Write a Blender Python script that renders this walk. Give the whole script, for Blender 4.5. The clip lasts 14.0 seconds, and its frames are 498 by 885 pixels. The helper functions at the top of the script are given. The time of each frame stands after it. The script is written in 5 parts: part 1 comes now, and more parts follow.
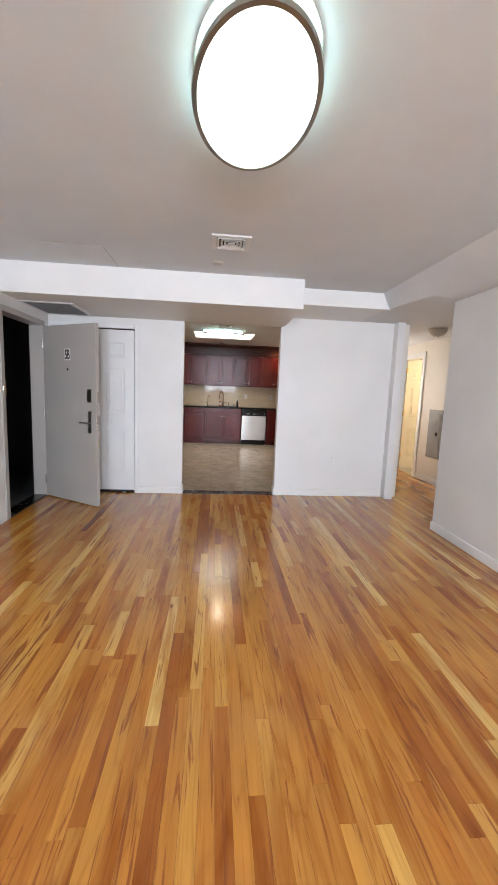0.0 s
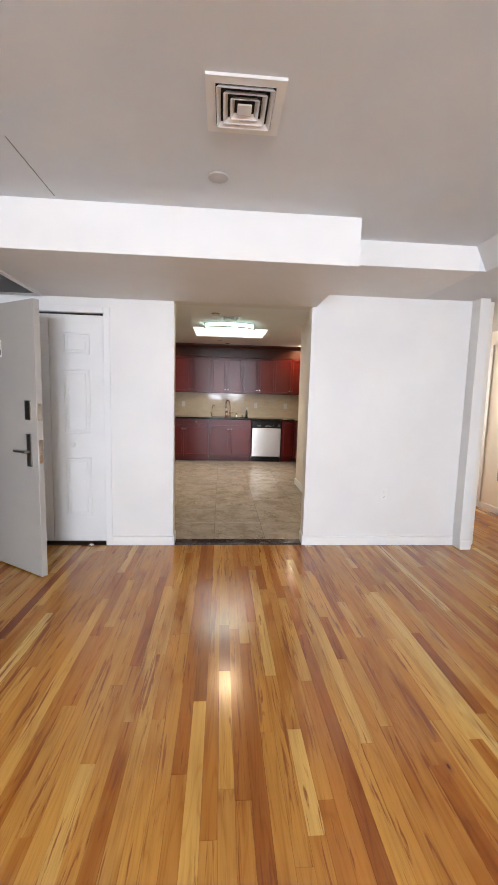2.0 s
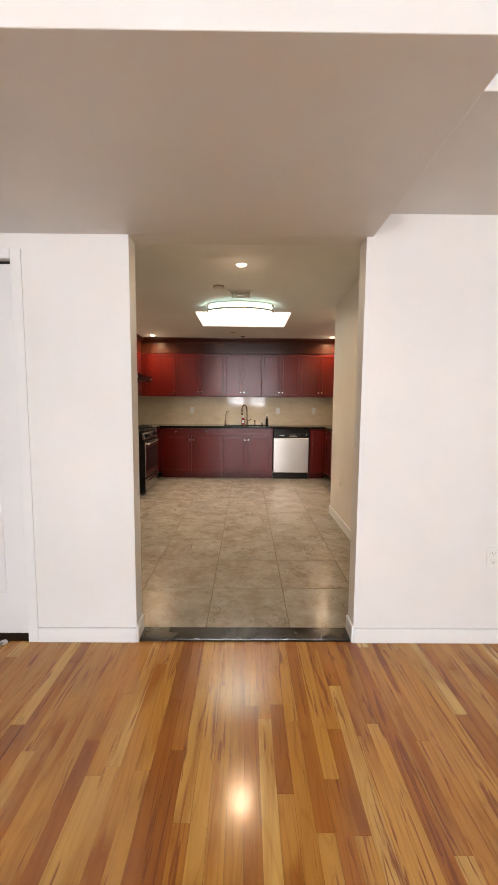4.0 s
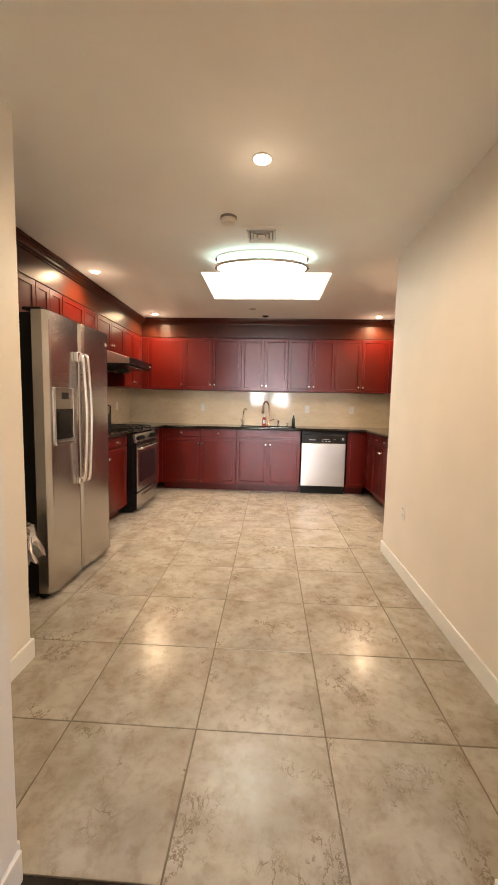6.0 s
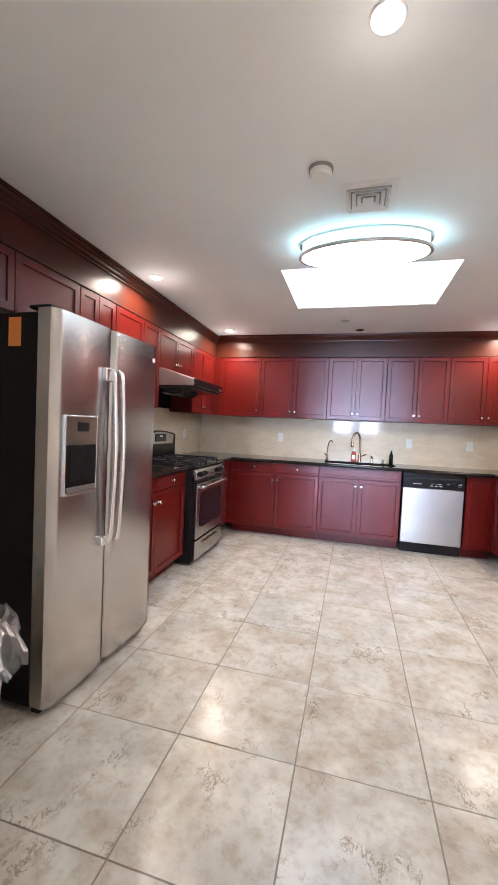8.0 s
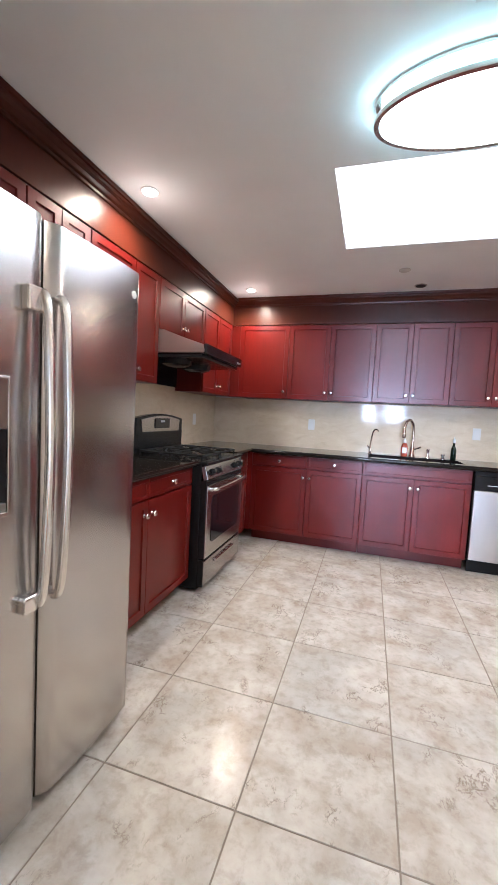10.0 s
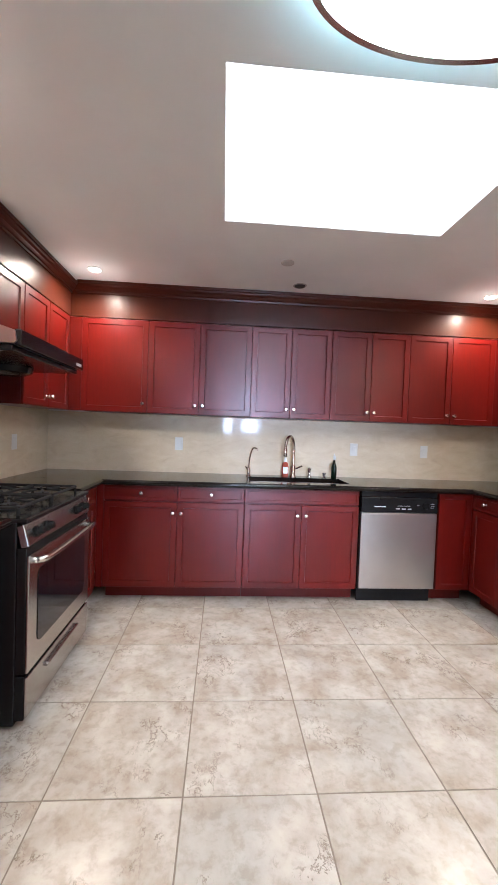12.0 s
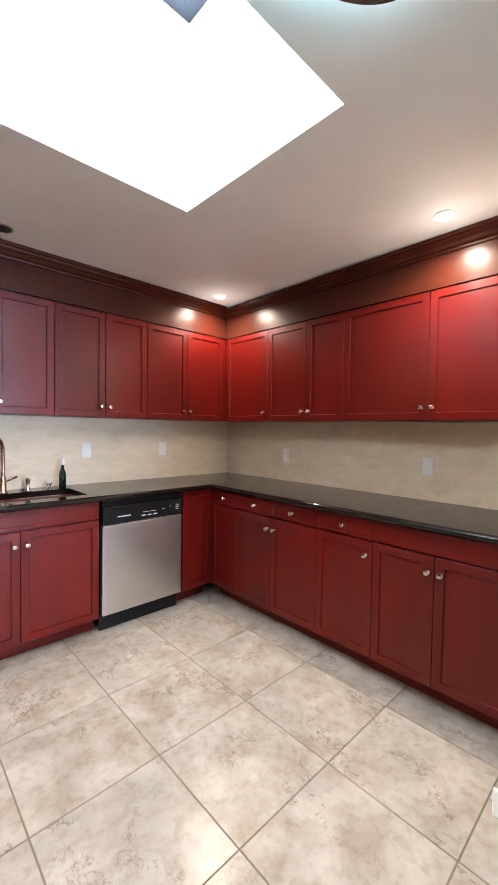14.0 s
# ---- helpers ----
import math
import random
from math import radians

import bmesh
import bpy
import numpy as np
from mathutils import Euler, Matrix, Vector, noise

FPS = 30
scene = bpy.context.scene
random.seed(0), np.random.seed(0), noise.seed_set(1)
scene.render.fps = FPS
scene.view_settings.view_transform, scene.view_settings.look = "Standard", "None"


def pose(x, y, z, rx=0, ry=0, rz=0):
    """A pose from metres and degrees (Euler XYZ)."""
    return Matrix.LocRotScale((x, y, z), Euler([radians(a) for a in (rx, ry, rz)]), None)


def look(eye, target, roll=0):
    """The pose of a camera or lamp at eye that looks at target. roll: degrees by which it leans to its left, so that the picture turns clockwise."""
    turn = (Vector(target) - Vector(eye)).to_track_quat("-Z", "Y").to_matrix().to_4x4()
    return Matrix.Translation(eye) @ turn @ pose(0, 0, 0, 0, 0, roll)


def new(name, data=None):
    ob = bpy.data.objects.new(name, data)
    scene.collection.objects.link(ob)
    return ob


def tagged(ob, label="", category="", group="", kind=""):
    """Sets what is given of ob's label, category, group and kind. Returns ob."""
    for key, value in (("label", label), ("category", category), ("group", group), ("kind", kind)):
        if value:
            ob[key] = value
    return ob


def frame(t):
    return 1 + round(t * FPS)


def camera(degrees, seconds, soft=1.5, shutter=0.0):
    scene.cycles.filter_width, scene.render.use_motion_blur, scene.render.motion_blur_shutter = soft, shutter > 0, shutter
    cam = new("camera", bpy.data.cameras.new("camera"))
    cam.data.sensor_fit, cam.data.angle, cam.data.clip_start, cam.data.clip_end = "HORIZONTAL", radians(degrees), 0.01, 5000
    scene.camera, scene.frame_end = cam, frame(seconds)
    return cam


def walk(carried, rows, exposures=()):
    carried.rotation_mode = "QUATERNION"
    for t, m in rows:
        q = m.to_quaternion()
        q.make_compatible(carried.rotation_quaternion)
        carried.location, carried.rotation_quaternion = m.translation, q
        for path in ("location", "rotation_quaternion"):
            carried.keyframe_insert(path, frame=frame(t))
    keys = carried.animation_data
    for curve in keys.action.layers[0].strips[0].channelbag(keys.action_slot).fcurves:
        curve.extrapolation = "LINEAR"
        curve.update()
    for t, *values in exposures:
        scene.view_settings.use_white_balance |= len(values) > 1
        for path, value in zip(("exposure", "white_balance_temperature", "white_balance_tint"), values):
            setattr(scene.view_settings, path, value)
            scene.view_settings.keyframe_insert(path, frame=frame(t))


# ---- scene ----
cam = camera(65.1, 14.0)
PATH = [
    (0, (0.194, 0.200, 1.362), (0.376, 2.174, 1.101), 2.3),
    (0.5, (0.196, 0.586, 1.380), (0.374, 2.562, 1.121), 2.2),
    (1, (0.211, 0.974, 1.369), (0.378, 2.950, 1.112), 2),
    (1.5, (0.219, 1.326, 1.365), (0.375, 3.303, 1.107), 1.7),
    (2, (0.218, 1.703, 1.367), (0.364, 3.685, 1.143), 1.5),
    (2.5, (0.273, 2.054, 1.365), (0.391, 4.044, 1.205), 1.3),
    (3, (0.334, 2.403, 1.338), (0.461, 4.393, 1.184), 1.1),
    (3.5, (0.358, 2.769, 1.332), (0.457, 4.757, 1.141), 0.6),
    (3.7, (0.381, 2.925, 1.335), (0.445, 4.915, 1.141), 0.4),
    (5.8, (0.439, 4.345, 1.265), (0.340, 6.332, 1.067), 1.3),
    (6, (0.425, 4.465, 1.267), (0.323, 6.453, 1.074), 1.2),
    (6.5, (0.372, 4.671, 1.266), (0.196, 6.654, 1.077), 1.2),
    (7, (0.368, 4.875, 1.284), (0.085, 6.849, 1.129), 1.6),
    (7.5, (0.382, 5.088, 1.304), (-0.035, 7.039, 1.165), 2.2),
    (8, (0.323, 5.368, 1.335), (-0.190, 7.299, 1.254), 2.6),
    (8.2, (0.296, 5.470, 1.323), (-0.249, 7.392, 1.224), 2.7),
    (10.3, (-0.037, 6.359, 1.282), (-0.624, 8.265, 1.140), 3.1),
    (10.5, (-0.054, 6.432, 1.280), (-0.613, 8.347, 1.149), 3.2),
    (11, (-0.084, 6.652, 1.302), (-0.476, 8.610, 1.199), 3.3),
    (11.5, (-0.148, 6.840, 1.317), (-0.266, 8.835, 1.237), 2.9),
    (12, (-0.226, 6.995, 1.354), (-0.092, 8.989, 1.294), 2.1),
    (12.5, (-0.246, 7.125, 1.353), (0.172, 9.079, 1.284), 1.5),
    (13, (-0.206, 7.289, 1.389), (0.510, 9.154, 1.306), 1.4),
    (13.5, (-0.185, 7.390, 1.381), (0.876, 9.084, 1.310), 1.4),
    (14, (-0.181, 7.479, 1.398), (1.195, 8.928, 1.333), 1),
]
walk(cam, [(t, look(eye, target, roll)) for t, eye, target, roll in PATH],
     exposures=[(0, -0.17, 6500, 14), (2, 0.06, 6600, 14), (3.7, 0.08, 7200, 16), (5.8, 0.72, 7500, 18), (6.5, 1.00, 5850, 16), (7.5, 1.12, 5150, 14), (11, 1.02, 5100, 15), (14, 1.02, 5350, 14)])

# ---- world and large lights ----
world = bpy.data.worlds.new("world")
scene.world = world
world.use_nodes = True
wn = world.node_tree
sky = wn.nodes.new("ShaderNodeTexSky")
sky.sky_type, sky.sun_disc = 'NISHITA', False
sky.sun_elevation, sky.sun_rotation = radians(48), radians(150)
wn.links.new(sky.outputs[0], wn.nodes["Background"].inputs[0])
wn.nodes["Background"].inputs[1].default_value = 0.12

WINDOW_W, SKY_W, LAMP_E, KLAMP_E, CAN_W = 240, 30, 6.0, 11.0, 52


def area_lamp(name, m, sx, sy, watts, colour, shape='RECTANGLE'):
    d = bpy.data.lights.new(name, 'AREA')
    d.shape, d.size, d.size_y, d.energy, d.color = shape, sx, sy, watts, colour
    ob = new(name, d)
    ob.matrix_world = m
    return ob


def bulb_lamp(name, x, y, z, watts, colour, spread=0):
    d = bpy.data.lights.new(name, 'SPOT' if spread else 'POINT')
    d.energy, d.color, d.shadow_soft_size = watts, colour, 0.035
    if spread:
        d.spot_size, d.spot_blend = radians(spread), 0.7
    ob = new(name, d)
    ob.matrix_world = pose(x, y, z)
    return ob


sun = bpy.data.lights.new("sun", 'SUN')
sun.energy, sun.angle, sun.color = 1.0, radians(12), (1, 0.95, 0.88)
new("sun", sun).matrix_world = look((0, 0, 0), (-0.35, 0.6, -0.85))

# ---- materials ----


def mat(name, base=(0.8, 0.8, 0.8), rough=0.5, metal=0.0, **kw):
    m = bpy.data.materials.new(name)
    m.use_nodes = True
    p = m.node_tree.nodes["Principled BSDF"]
    p.inputs["Base Color"].default_value = (*base, 1)
    p.inputs["Roughness"].default_value, p.inputs["Metallic"].default_value = rough, metal
    for k, v in kw.items():
        p.inputs[k.replace("_", " ")].default_value = v
    return m


class G:
    """Short hand for building a node tree round a material's Principled shader."""

    def __init__(self, m):
        self.t = m.node_tree
        self.p = self.t.nodes["Principled BSDF"]

    def put(self, kind, **kw):
        n = self.t.nodes.new("ShaderNode" + kind)
        for k, v in kw.items():
            if k in n.inputs:
                n.inputs[k].default_value = v
            else:
                setattr(n, k, v)
        return n

    def link(self, a, b):
        self.t.links.new(a, b)

    def place(self, scale=(1, 1, 1), random=None, world=True):
        """Coordinates in metres, moved about by a random number a piece."""
        src = self.put("NewGeometry").outputs["Position"] if world else self.put("TexCoord").outputs["Object"]
        mp = self.put("Mapping")
        mp.inputs["Scale"].default_value = scale
        self.link(src, mp.inputs["Vector"])
        if random is not None:
            mul = self.put("VectorMath", operation='SCALE')
            mul.inputs[0].default_value = (17.3, 9.1, 23.7)
            self.link(random, mul.inputs["Scale"])
            self.link(mul.outputs[0], mp.inputs["Location"])
        return mp.outputs[0]

    def noise(self, vec, scale, detail=4, rough=0.55, distort=0.0):
        n = self.put("TexNoise", Scale=scale, Detail=detail, Roughness=rough, Distortion=distort)
        self.link(vec, n.inputs["Vector"])
        return n.outputs["Fac"]

    def ramp(self, fac, stops):
        n = self.put("ValToRGB")
        while len(n.color_ramp.elements) < len(stops):
            n.color_ramp.elements.new(0.5)
        for e, (pos, c) in zip(n.color_ramp.elements, stops):
            e.position = pos
            e.color = (*c, 1) if len(c) == 3 else c
        self.link(fac, n.inputs["Fac"])
        return n.outputs["Color"]

    def mix(self, fac, a, b, blend='MIX'):
        n = self.put("Mix", data_type='RGBA', blend_type=blend)
        for v, i in ((fac, 0), (a, 6), (b, 7)):
            if hasattr(v, "is_linked"):
                self.link(v, n.inputs[i])
            else:
                n.inputs[i].default_value = v if i == 0 else (*v, 1)
        return n.outputs[2]

    def bump(self, height, strength=0.2, distance=0.002):
        n = self.put("Bump", Strength=strength, Distance=distance)
        self.link(height, n.inputs["Height"])
        self.link(n.outputs[0], self.p.inputs["Normal"])

    def colour(self, s):
        self.link(s, self.p.inputs["Base Color"])

    def roughness(self, fac, lo, hi):
        n = self.put("MapRange")
        n.inputs["To Min"].default_value, n.inputs["To Max"].default_value = lo, hi
        self.link(fac, n.inputs["Value"])
        self.link(n.outputs[0], self.p.inputs["Roughness"])


def paint(name, base, rough=0.6, grain=0.12):
    m = mat(name, base, rough)
    g = G(m)
    v = g.place()
    dark = tuple(c * 0.93 for c in base)
    g.colour(g.ramp(g.noise(v, 1.7, 5), [(0.3, dark), (0.7, base)]))
    g.bump(g.noise(v, 260, 3), grain, 0.001)
    g.roughness(g.noise(v, 6, 4), rough - 0.08, rough + 0.1)
    return m


M_WALL = paint("wall_paint", (0.80, 0.79, 0.77), 0.5)
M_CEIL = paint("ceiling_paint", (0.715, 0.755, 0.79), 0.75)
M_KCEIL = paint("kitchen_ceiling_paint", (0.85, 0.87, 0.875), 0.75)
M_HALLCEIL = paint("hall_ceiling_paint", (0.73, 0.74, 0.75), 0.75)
M_TRIM = paint("trim_gloss_paint", (0.82, 0.82, 0.81), 0.32, 0.05)
M_HALL = paint("hall_wall_paint", (0.82, 0.78, 0.71), 0.5)
M_KWALL = paint("kitchen_wall_paint", (0.83, 0.775, 0.71), 0.5)
M_DOOR = paint("grey_door_enamel", (0.44, 0.41, 0.375), 0.42, 0.06)
# near black: the corridor's darkness is put into its surface colour
M_CORRIDOR = paint("corridor_shade_colour", (0.03, 0.03, 0.03), 0.8)
M_PANEL = paint("grey_panel_enamel", (0.33, 0.34, 0.35), 0.4, 0.05)


def oak(name, per_object):
    m = mat(name, (0.5, 0.3, 0.12), 0.2)
    g = G(m)
    r = g.put("ObjectInfo").outputs["Random"] if per_object else g.put("NewGeometry").outputs["Random Per Island"]
    tone = g.ramp(r, [(0.0, (0.293, 0.088, 0.015)), (0.12, (0.391, 0.139, 0.022)), (0.30, (0.444, 0.182, 0.032)), (0.55, (0.482, 0.213, 0.040)),
                      (0.76, (0.512, 0.243, 0.049)), (0.89, (0.585, 0.318, 0.082)), (1.0, (0.674, 0.419, 0.136))])
    # pores and fine lines along the board
    fine = g.noise(g.place((1, 0.025, 1), r), 120, 6, 0.72, 0.3)
    c = g.mix(0.6, tone, g.ramp(fine, [(0.30, (0.70, 0.60, 0.48)), (0.48, (0.98, 0.97, 0.95)), (0.75, (1.14, 1.13, 1.08))]), 'MULTIPLY')
    # arched growth rings: contour lines of a long soft field
    field = g.noise(g.place((1, 0.085, 1), r), 11, 2, 0.4, 0.5)
    many = g.put("Math", operation='MULTIPLY')
    many.inputs[1].default_value = 8.0
    g.link(field, many.inputs[0])
    saw = g.put("Math", operation='PINGPONG')
    saw.inputs[1].default_value = 0.5
    g.link(many.outputs[0], saw.inputs[0])
    twice = g.put("Math", operation='MULTIPLY')
    twice.inputs[1].default_value = 2.0
    g.link(saw.outputs[0], twice.inputs[0])
    c = g.mix(0.40, c, g.ramp(twice.outputs[0], [(0.0, (0.70, 0.55, 0.40)), (0.22, (0.96, 0.94, 0.90)), (0.7, (1.06, 1.06, 1.04))]), 'MULTIPLY')
    # tone drifting along each board
    c = g.mix(1.0, c, g.ramp(g.noise(g.place((1, 0.18, 1), r), 7, 3, 0.5, 0.8), [(0.32, (0.72, 0.54, 0.38)), (0.47, (1, 1, 1)), (0.70, (1.16, 1.17, 1.12))]), 'MULTIPLY')
    # mineral streaks
    streak = g.noise(g.place((1, 0.055, 1), r), 34, 5, 0.62, 1.1)
    c = g.mix(g.ramp(streak, [(0.565, (0, 0, 0)), (0.635, (0.8, 0.8, 0.8))]), c, (0.205, 0.052, 0.015))
    # knots
    vo = g.put("TexVoronoi", Scale=2.4)
    g.link(g.place((1.7, 0.75, 1), r), vo.inputs["Vector"])
    c = g.mix(g.ramp(vo.outputs["Distance"], [(0.02, (0.85, 0.85, 0.85)), (0.07, (0, 0, 0))]), c, (0.26, 0.075, 0.022))
    c = g.mix(g.ramp(vo.outputs["Distance"], [(0.012, (0.95, 0.95, 0.95)), (0.026, (0, 0, 0))]), c, (0.055, 0.018, 0.008))
    g.colour(c)
    g.roughness(g.noise(g.place(), 3, 5), 0.16, 0.265)
    g.bump(g.noise(g.place((1, 0.3, 1)), 26, 3), 0.05, 0.002)
    g.p.inputs["Specular IOR Level"].default_value = 0.42
    g.p.inputs["Coat Weight"].default_value = 0.25
    g.p.inputs["Coat Roughness"].default_value = 0.13
    return m


M_OAK = oak("oak_strip", True)
M_OAK_REST = oak("oak_strip_rest", False)
M_GAP = mat("floor_gap", (0.09, 0.045, 0.02), 0.7)


def make_tile():
    m = mat("travertine_tile", (0.5, 0.45, 0.38), 0.3)
    g = G(m)
    r = g.put("ObjectInfo").outputs["Random"]
    v = g.place(random=r)
    cloud = g.noise(v, 5.0, 6, 0.6, 0.25)
    c = g.ramp(cloud, [(0.36, (0.298, 0.250, 0.198)), (0.46, (0.345, 0.302, 0.250)), (0.54, (0.385, 0.340, 0.286)), (0.65, (0.430, 0.385, 0.328))])
    cool = g.noise(v, 2.3, 3, 0.5)
    c = g.mix(g.ramp(cool, [(0.52, (0, 0, 0)), (0.66, (0.45, 0.45, 0.45))]), c, (0.305, 0.288, 0.258))
    blot = g.noise(v, 21, 5, 0.65, 0.2)
    c = g.mix(0.7, c, g.ramp(blot, [(0.36, (0.79, 0.77, 0.74)), (0.50, (1.0, 1.0, 1.0)), (0.66, (1.07, 1.07, 1.07))]), 'MULTIPLY')
    # clusters of worm-like pits and short cracks
    mask = g.ramp(g.noise(g.place((1.0, 0.75, 1), r), 5.5, 3, 0.55, 0.6), [(0.55, (0, 0, 0)), (0.65, (1, 1, 1))])
    line = g.noise(g.place((1.25, 0.8, 1), r), 13, 7, 0.70, 0.35)
    off = g.put("Math", operation='SUBTRACT')
    off.inputs[1].default_value = 0.5
    g.link(line, off.inputs[0])
    ridge = g.put("Math", operation='ABSOLUTE')
    g.link(off.outputs[0], ridge.inputs[0])
    crack = g.ramp(ridge.outputs[0], [(0.005, (0.85, 0.85, 0.85)), (0.022, (0, 0, 0))])
    pit = g.ramp(g.noise(g.place((1.0, 1.4, 1), r), 24, 6, 0.7, 0.8), [(0.60, (0, 0, 0)), (0.66, (0.75, 0.75, 0.75))])
    either = g.mix(1.0, crack, pit, 'LIGHTEN')
    both = g.put("Math", operation='MULTIPLY')
    g.link(mask, both.inputs[0])
    g.link(either, both.inputs[1])
    c = g.mix(both.outputs[0], c, (0.150, 0.115, 0.082))
    g.colour(c)
    g.roughness(blot, 0.205, 0.268)
    g.p.inputs["Specular IOR Level"].default_value = 0.36
    inv = g.put("Math", operation='SUBTRACT')
    inv.inputs[0].default_value = 1.0
    g.link(both.outputs[0], inv.inputs[1])
    g.bump(inv.outputs[0], 0.35, 0.002)
    return m


M_TILE = make_tile()
M_GROUT = paint("grout", (0.17, 0.132, 0.098), 0.85, 0.3)


def cherry(name, low, high, gloss):
    m = mat(name, low, 0.3)
    g = G(m)
    r = g.put("ObjectInfo").outputs["Random"]
    grain = g.noise(g.place((1, 1, 0.07), r, world=False), 55, 5, 0.6, 0.6)
    c = g.ramp(grain, [(0.25, low), (0.85, high)])
    c = g.mix(1.0, c, g.ramp(r, [(0, (0.86, 1, 1)), (1, (1.12, 1, 1))]), 'MULTIPLY')
    c = g.mix(1.0, c, g.ramp(g.noise(g.place((1, 1, 0.4)), 5, 4), [(0.3, (0.84, 1, 1)), (0.7, (1.12, 1, 1))]), 'MULTIPLY')
    g.colour(c)
    g.roughness(g.noise(g.place(), 4, 2), 0.285, 0.335)
    g.p.inputs["Specular IOR Level"].default_value = gloss
    g.bump(grain, 0.05, 0.001)
    return m


M_CHERRY = cherry("cherry_lacquer", (0.096, 0.0042, 0.0020), (0.116, 0.0044, 0.0020), 0.34)
M_FRIEZE = cherry("dark_cherry_veneer", (0.050, 0.0105, 0.0046), (0.062, 0.0110, 0.0048), 0.24)


def make_granite():
    m = mat("black_granite", (0.02, 0.018, 0.016), 0.12)
    g = G(m)
    v = g.place()
    c = g.ramp(g.noise(v, 190, 3, 0.7), [(0.42, (0.005, 0.0045, 0.004)), (0.64, (0.013, 0.010, 0.008)), (0.78, (0.055, 0.046, 0.036))])
    g.colour(g.mix(0.5, c, g.ramp(g.noise(v, 8, 5), [(0.3, (0.6, 0.6, 0.6)), (0.7, (1.3, 1.25, 1.2))]), 'MULTIPLY'))
    g.roughness(g.noise(v, 20, 3), 0.05, 0.10)
    return m


def make_splash():
    m = mat("cream_marble", (0.55, 0.47, 0.33), 0.12)
    g = G(m)
    v = g.place((1, 1, 2.6))
    a = g.noise(v, 5, 6, 0.6, 0.9)
    c = g.ramp(a, [(0.25, (0.64, 0.525, 0.37)), (0.45, (0.71, 0.60, 0.44)), (0.6, (0.745, 0.64, 0.485)), (0.8, (0.79, 0.70, 0.55))])
    c = g.mix(0.4, c, g.ramp(g.noise(v, 70, 5, 0.7), [(0.3, (0.82, 0.78, 0.72)), (0.65, (1.05, 1.05, 1.05))]), 'MULTIPLY')
    g.colour(c)
    g.roughness(a, 0.03, 0.07)
    g.p.inputs["Specular IOR Level"].default_value = 0.15
    return m


M_GRANITE, M_SPLASH = make_granite(), make_splash()


def steel(name, base, lo, hi, stretch):
    m = mat(name, base, 0.3, 1.0)
    g = G(m)
    v = g.place(stretch, world=False)
    f = g.noise(v, 420, 3, 0.5)
    g.roughness(f, lo, hi)
    g.colour(g.mix(0.4, base, g.ramp(g.noise(g.place(), 2.2, 4), [(0.3, (0.8, 0.8, 0.8)), (0.7, (1.1, 1.1, 1.1))]), 'MULTIPLY'))
    return m


M_STEEL = steel("brushed_steel", (0.53, 0.505, 0.48), 0.225, 0.245, (0.02, 1, 1))
M_SATIN = steel("satin_steel", (0.62, 0.60, 0.575), 0.33, 0.345, (0.02, 1, 1))
M_BRONZE = steel("brushed_bronze_nickel", (0.60, 0.47, 0.38), 0.18, 0.27, (1, 1, 1))
# sink steel, darker and rougher than the brushed steel
M_SINK = steel("darker_sink_steel", (0.46, 0.445, 0.425), 0.285, 0.35, (1, 1, 1))
M_NICKEL = steel("satin_nickel", (0.78, 0.75, 0.70), 0.16, 0.26, (1, 1, 1))
M_BRASS = steel("brass", (0.75, 0.55, 0.25), 0.25, 0.35, (1, 1, 1))
M_PEWTER = steel("dark_pewter", (0.36, 0.34, 0.31), 0.3, 0.4, (1, 1, 1))
M_BLACK = mat("black_enamel", (0.012, 0.012, 0.013), 0.22)
M_IRON = paint("cast_iron", (0.018, 0.018, 0.018), 0.55, 0.4)
M_BLACKGLASS = mat("black_glass", (0.008, 0.008, 0.012), 0.04)
M_SIDE = paint("charcoal_side", (0.010, 0.009, 0.008), 0.7, 0.3)
M_CAP = paint("sprinkler_cap", (0.50, 0.485, 0.465), 0.5, 0.05)
for dull, gloss in ((M_SIDE, 0.15), (M_IRON, 0.15), (M_BLACK, 0.25), (M_GRANITE, 0.38)):
    dull.node_tree.nodes["Principled BSDF"].inputs["Specular IOR Level"].default_value = gloss
# near black that paints the shade inside gaps, slots and openings
M_DARK = mat("dark_void", (0.015, 0.014, 0.013), 0.8)
M_PLASTIC = mat("white_plastic", (0.78, 0.77, 0.74), 0.35)
M_GREYPL = paint("grey_plastic", (0.26, 0.245, 0.23), 0.45, 0.1)
M_ORANGE = mat("orange_paper", (0.75, 0.25, 0.04), 0.6)
M_PRINT = mat("black_print", (0.01, 0.01, 0.01), 0.5)
M_PALE = mat("pale_print", (0.6, 0.6, 0.6), 0.5)
M_GREENGL = mat("green_bottle_glass", (0.006, 0.018, 0.008), 0.08, Transmission_Weight=0.3)
M_SOAP = mat("orange_soap", (0.55, 0.10, 0.05), 0.15, Transmission_Weight=0.3)
M_SADDLE = paint("dark_stone_saddle", (0.008, 0.006, 0.005), 0.25, 0.1)
# skylight frame: its backlit shade is put into a dark blue-grey
M_FRAME = paint("backlit_frame_shade", (0.06, 0.08, 0.11), 0.4, 0.05)
M_CORRFLOOR = paint("corridor_floor", (0.07, 0.072, 0.065), 0.6)
M_BUFF = paint("pale_door_paint", (0.80, 0.72, 0.55), 0.45, 0.05)


def glow(name, colour, strength):
    m = mat(name, (0.8, 0.8, 0.8), 0.4)
    p = m.node_tree.nodes["Principled BSDF"]
    p.inputs["Emission Color"].default_value = (*colour, 1)
    p.inputs["Emission Strength"].default_value = strength
    return m


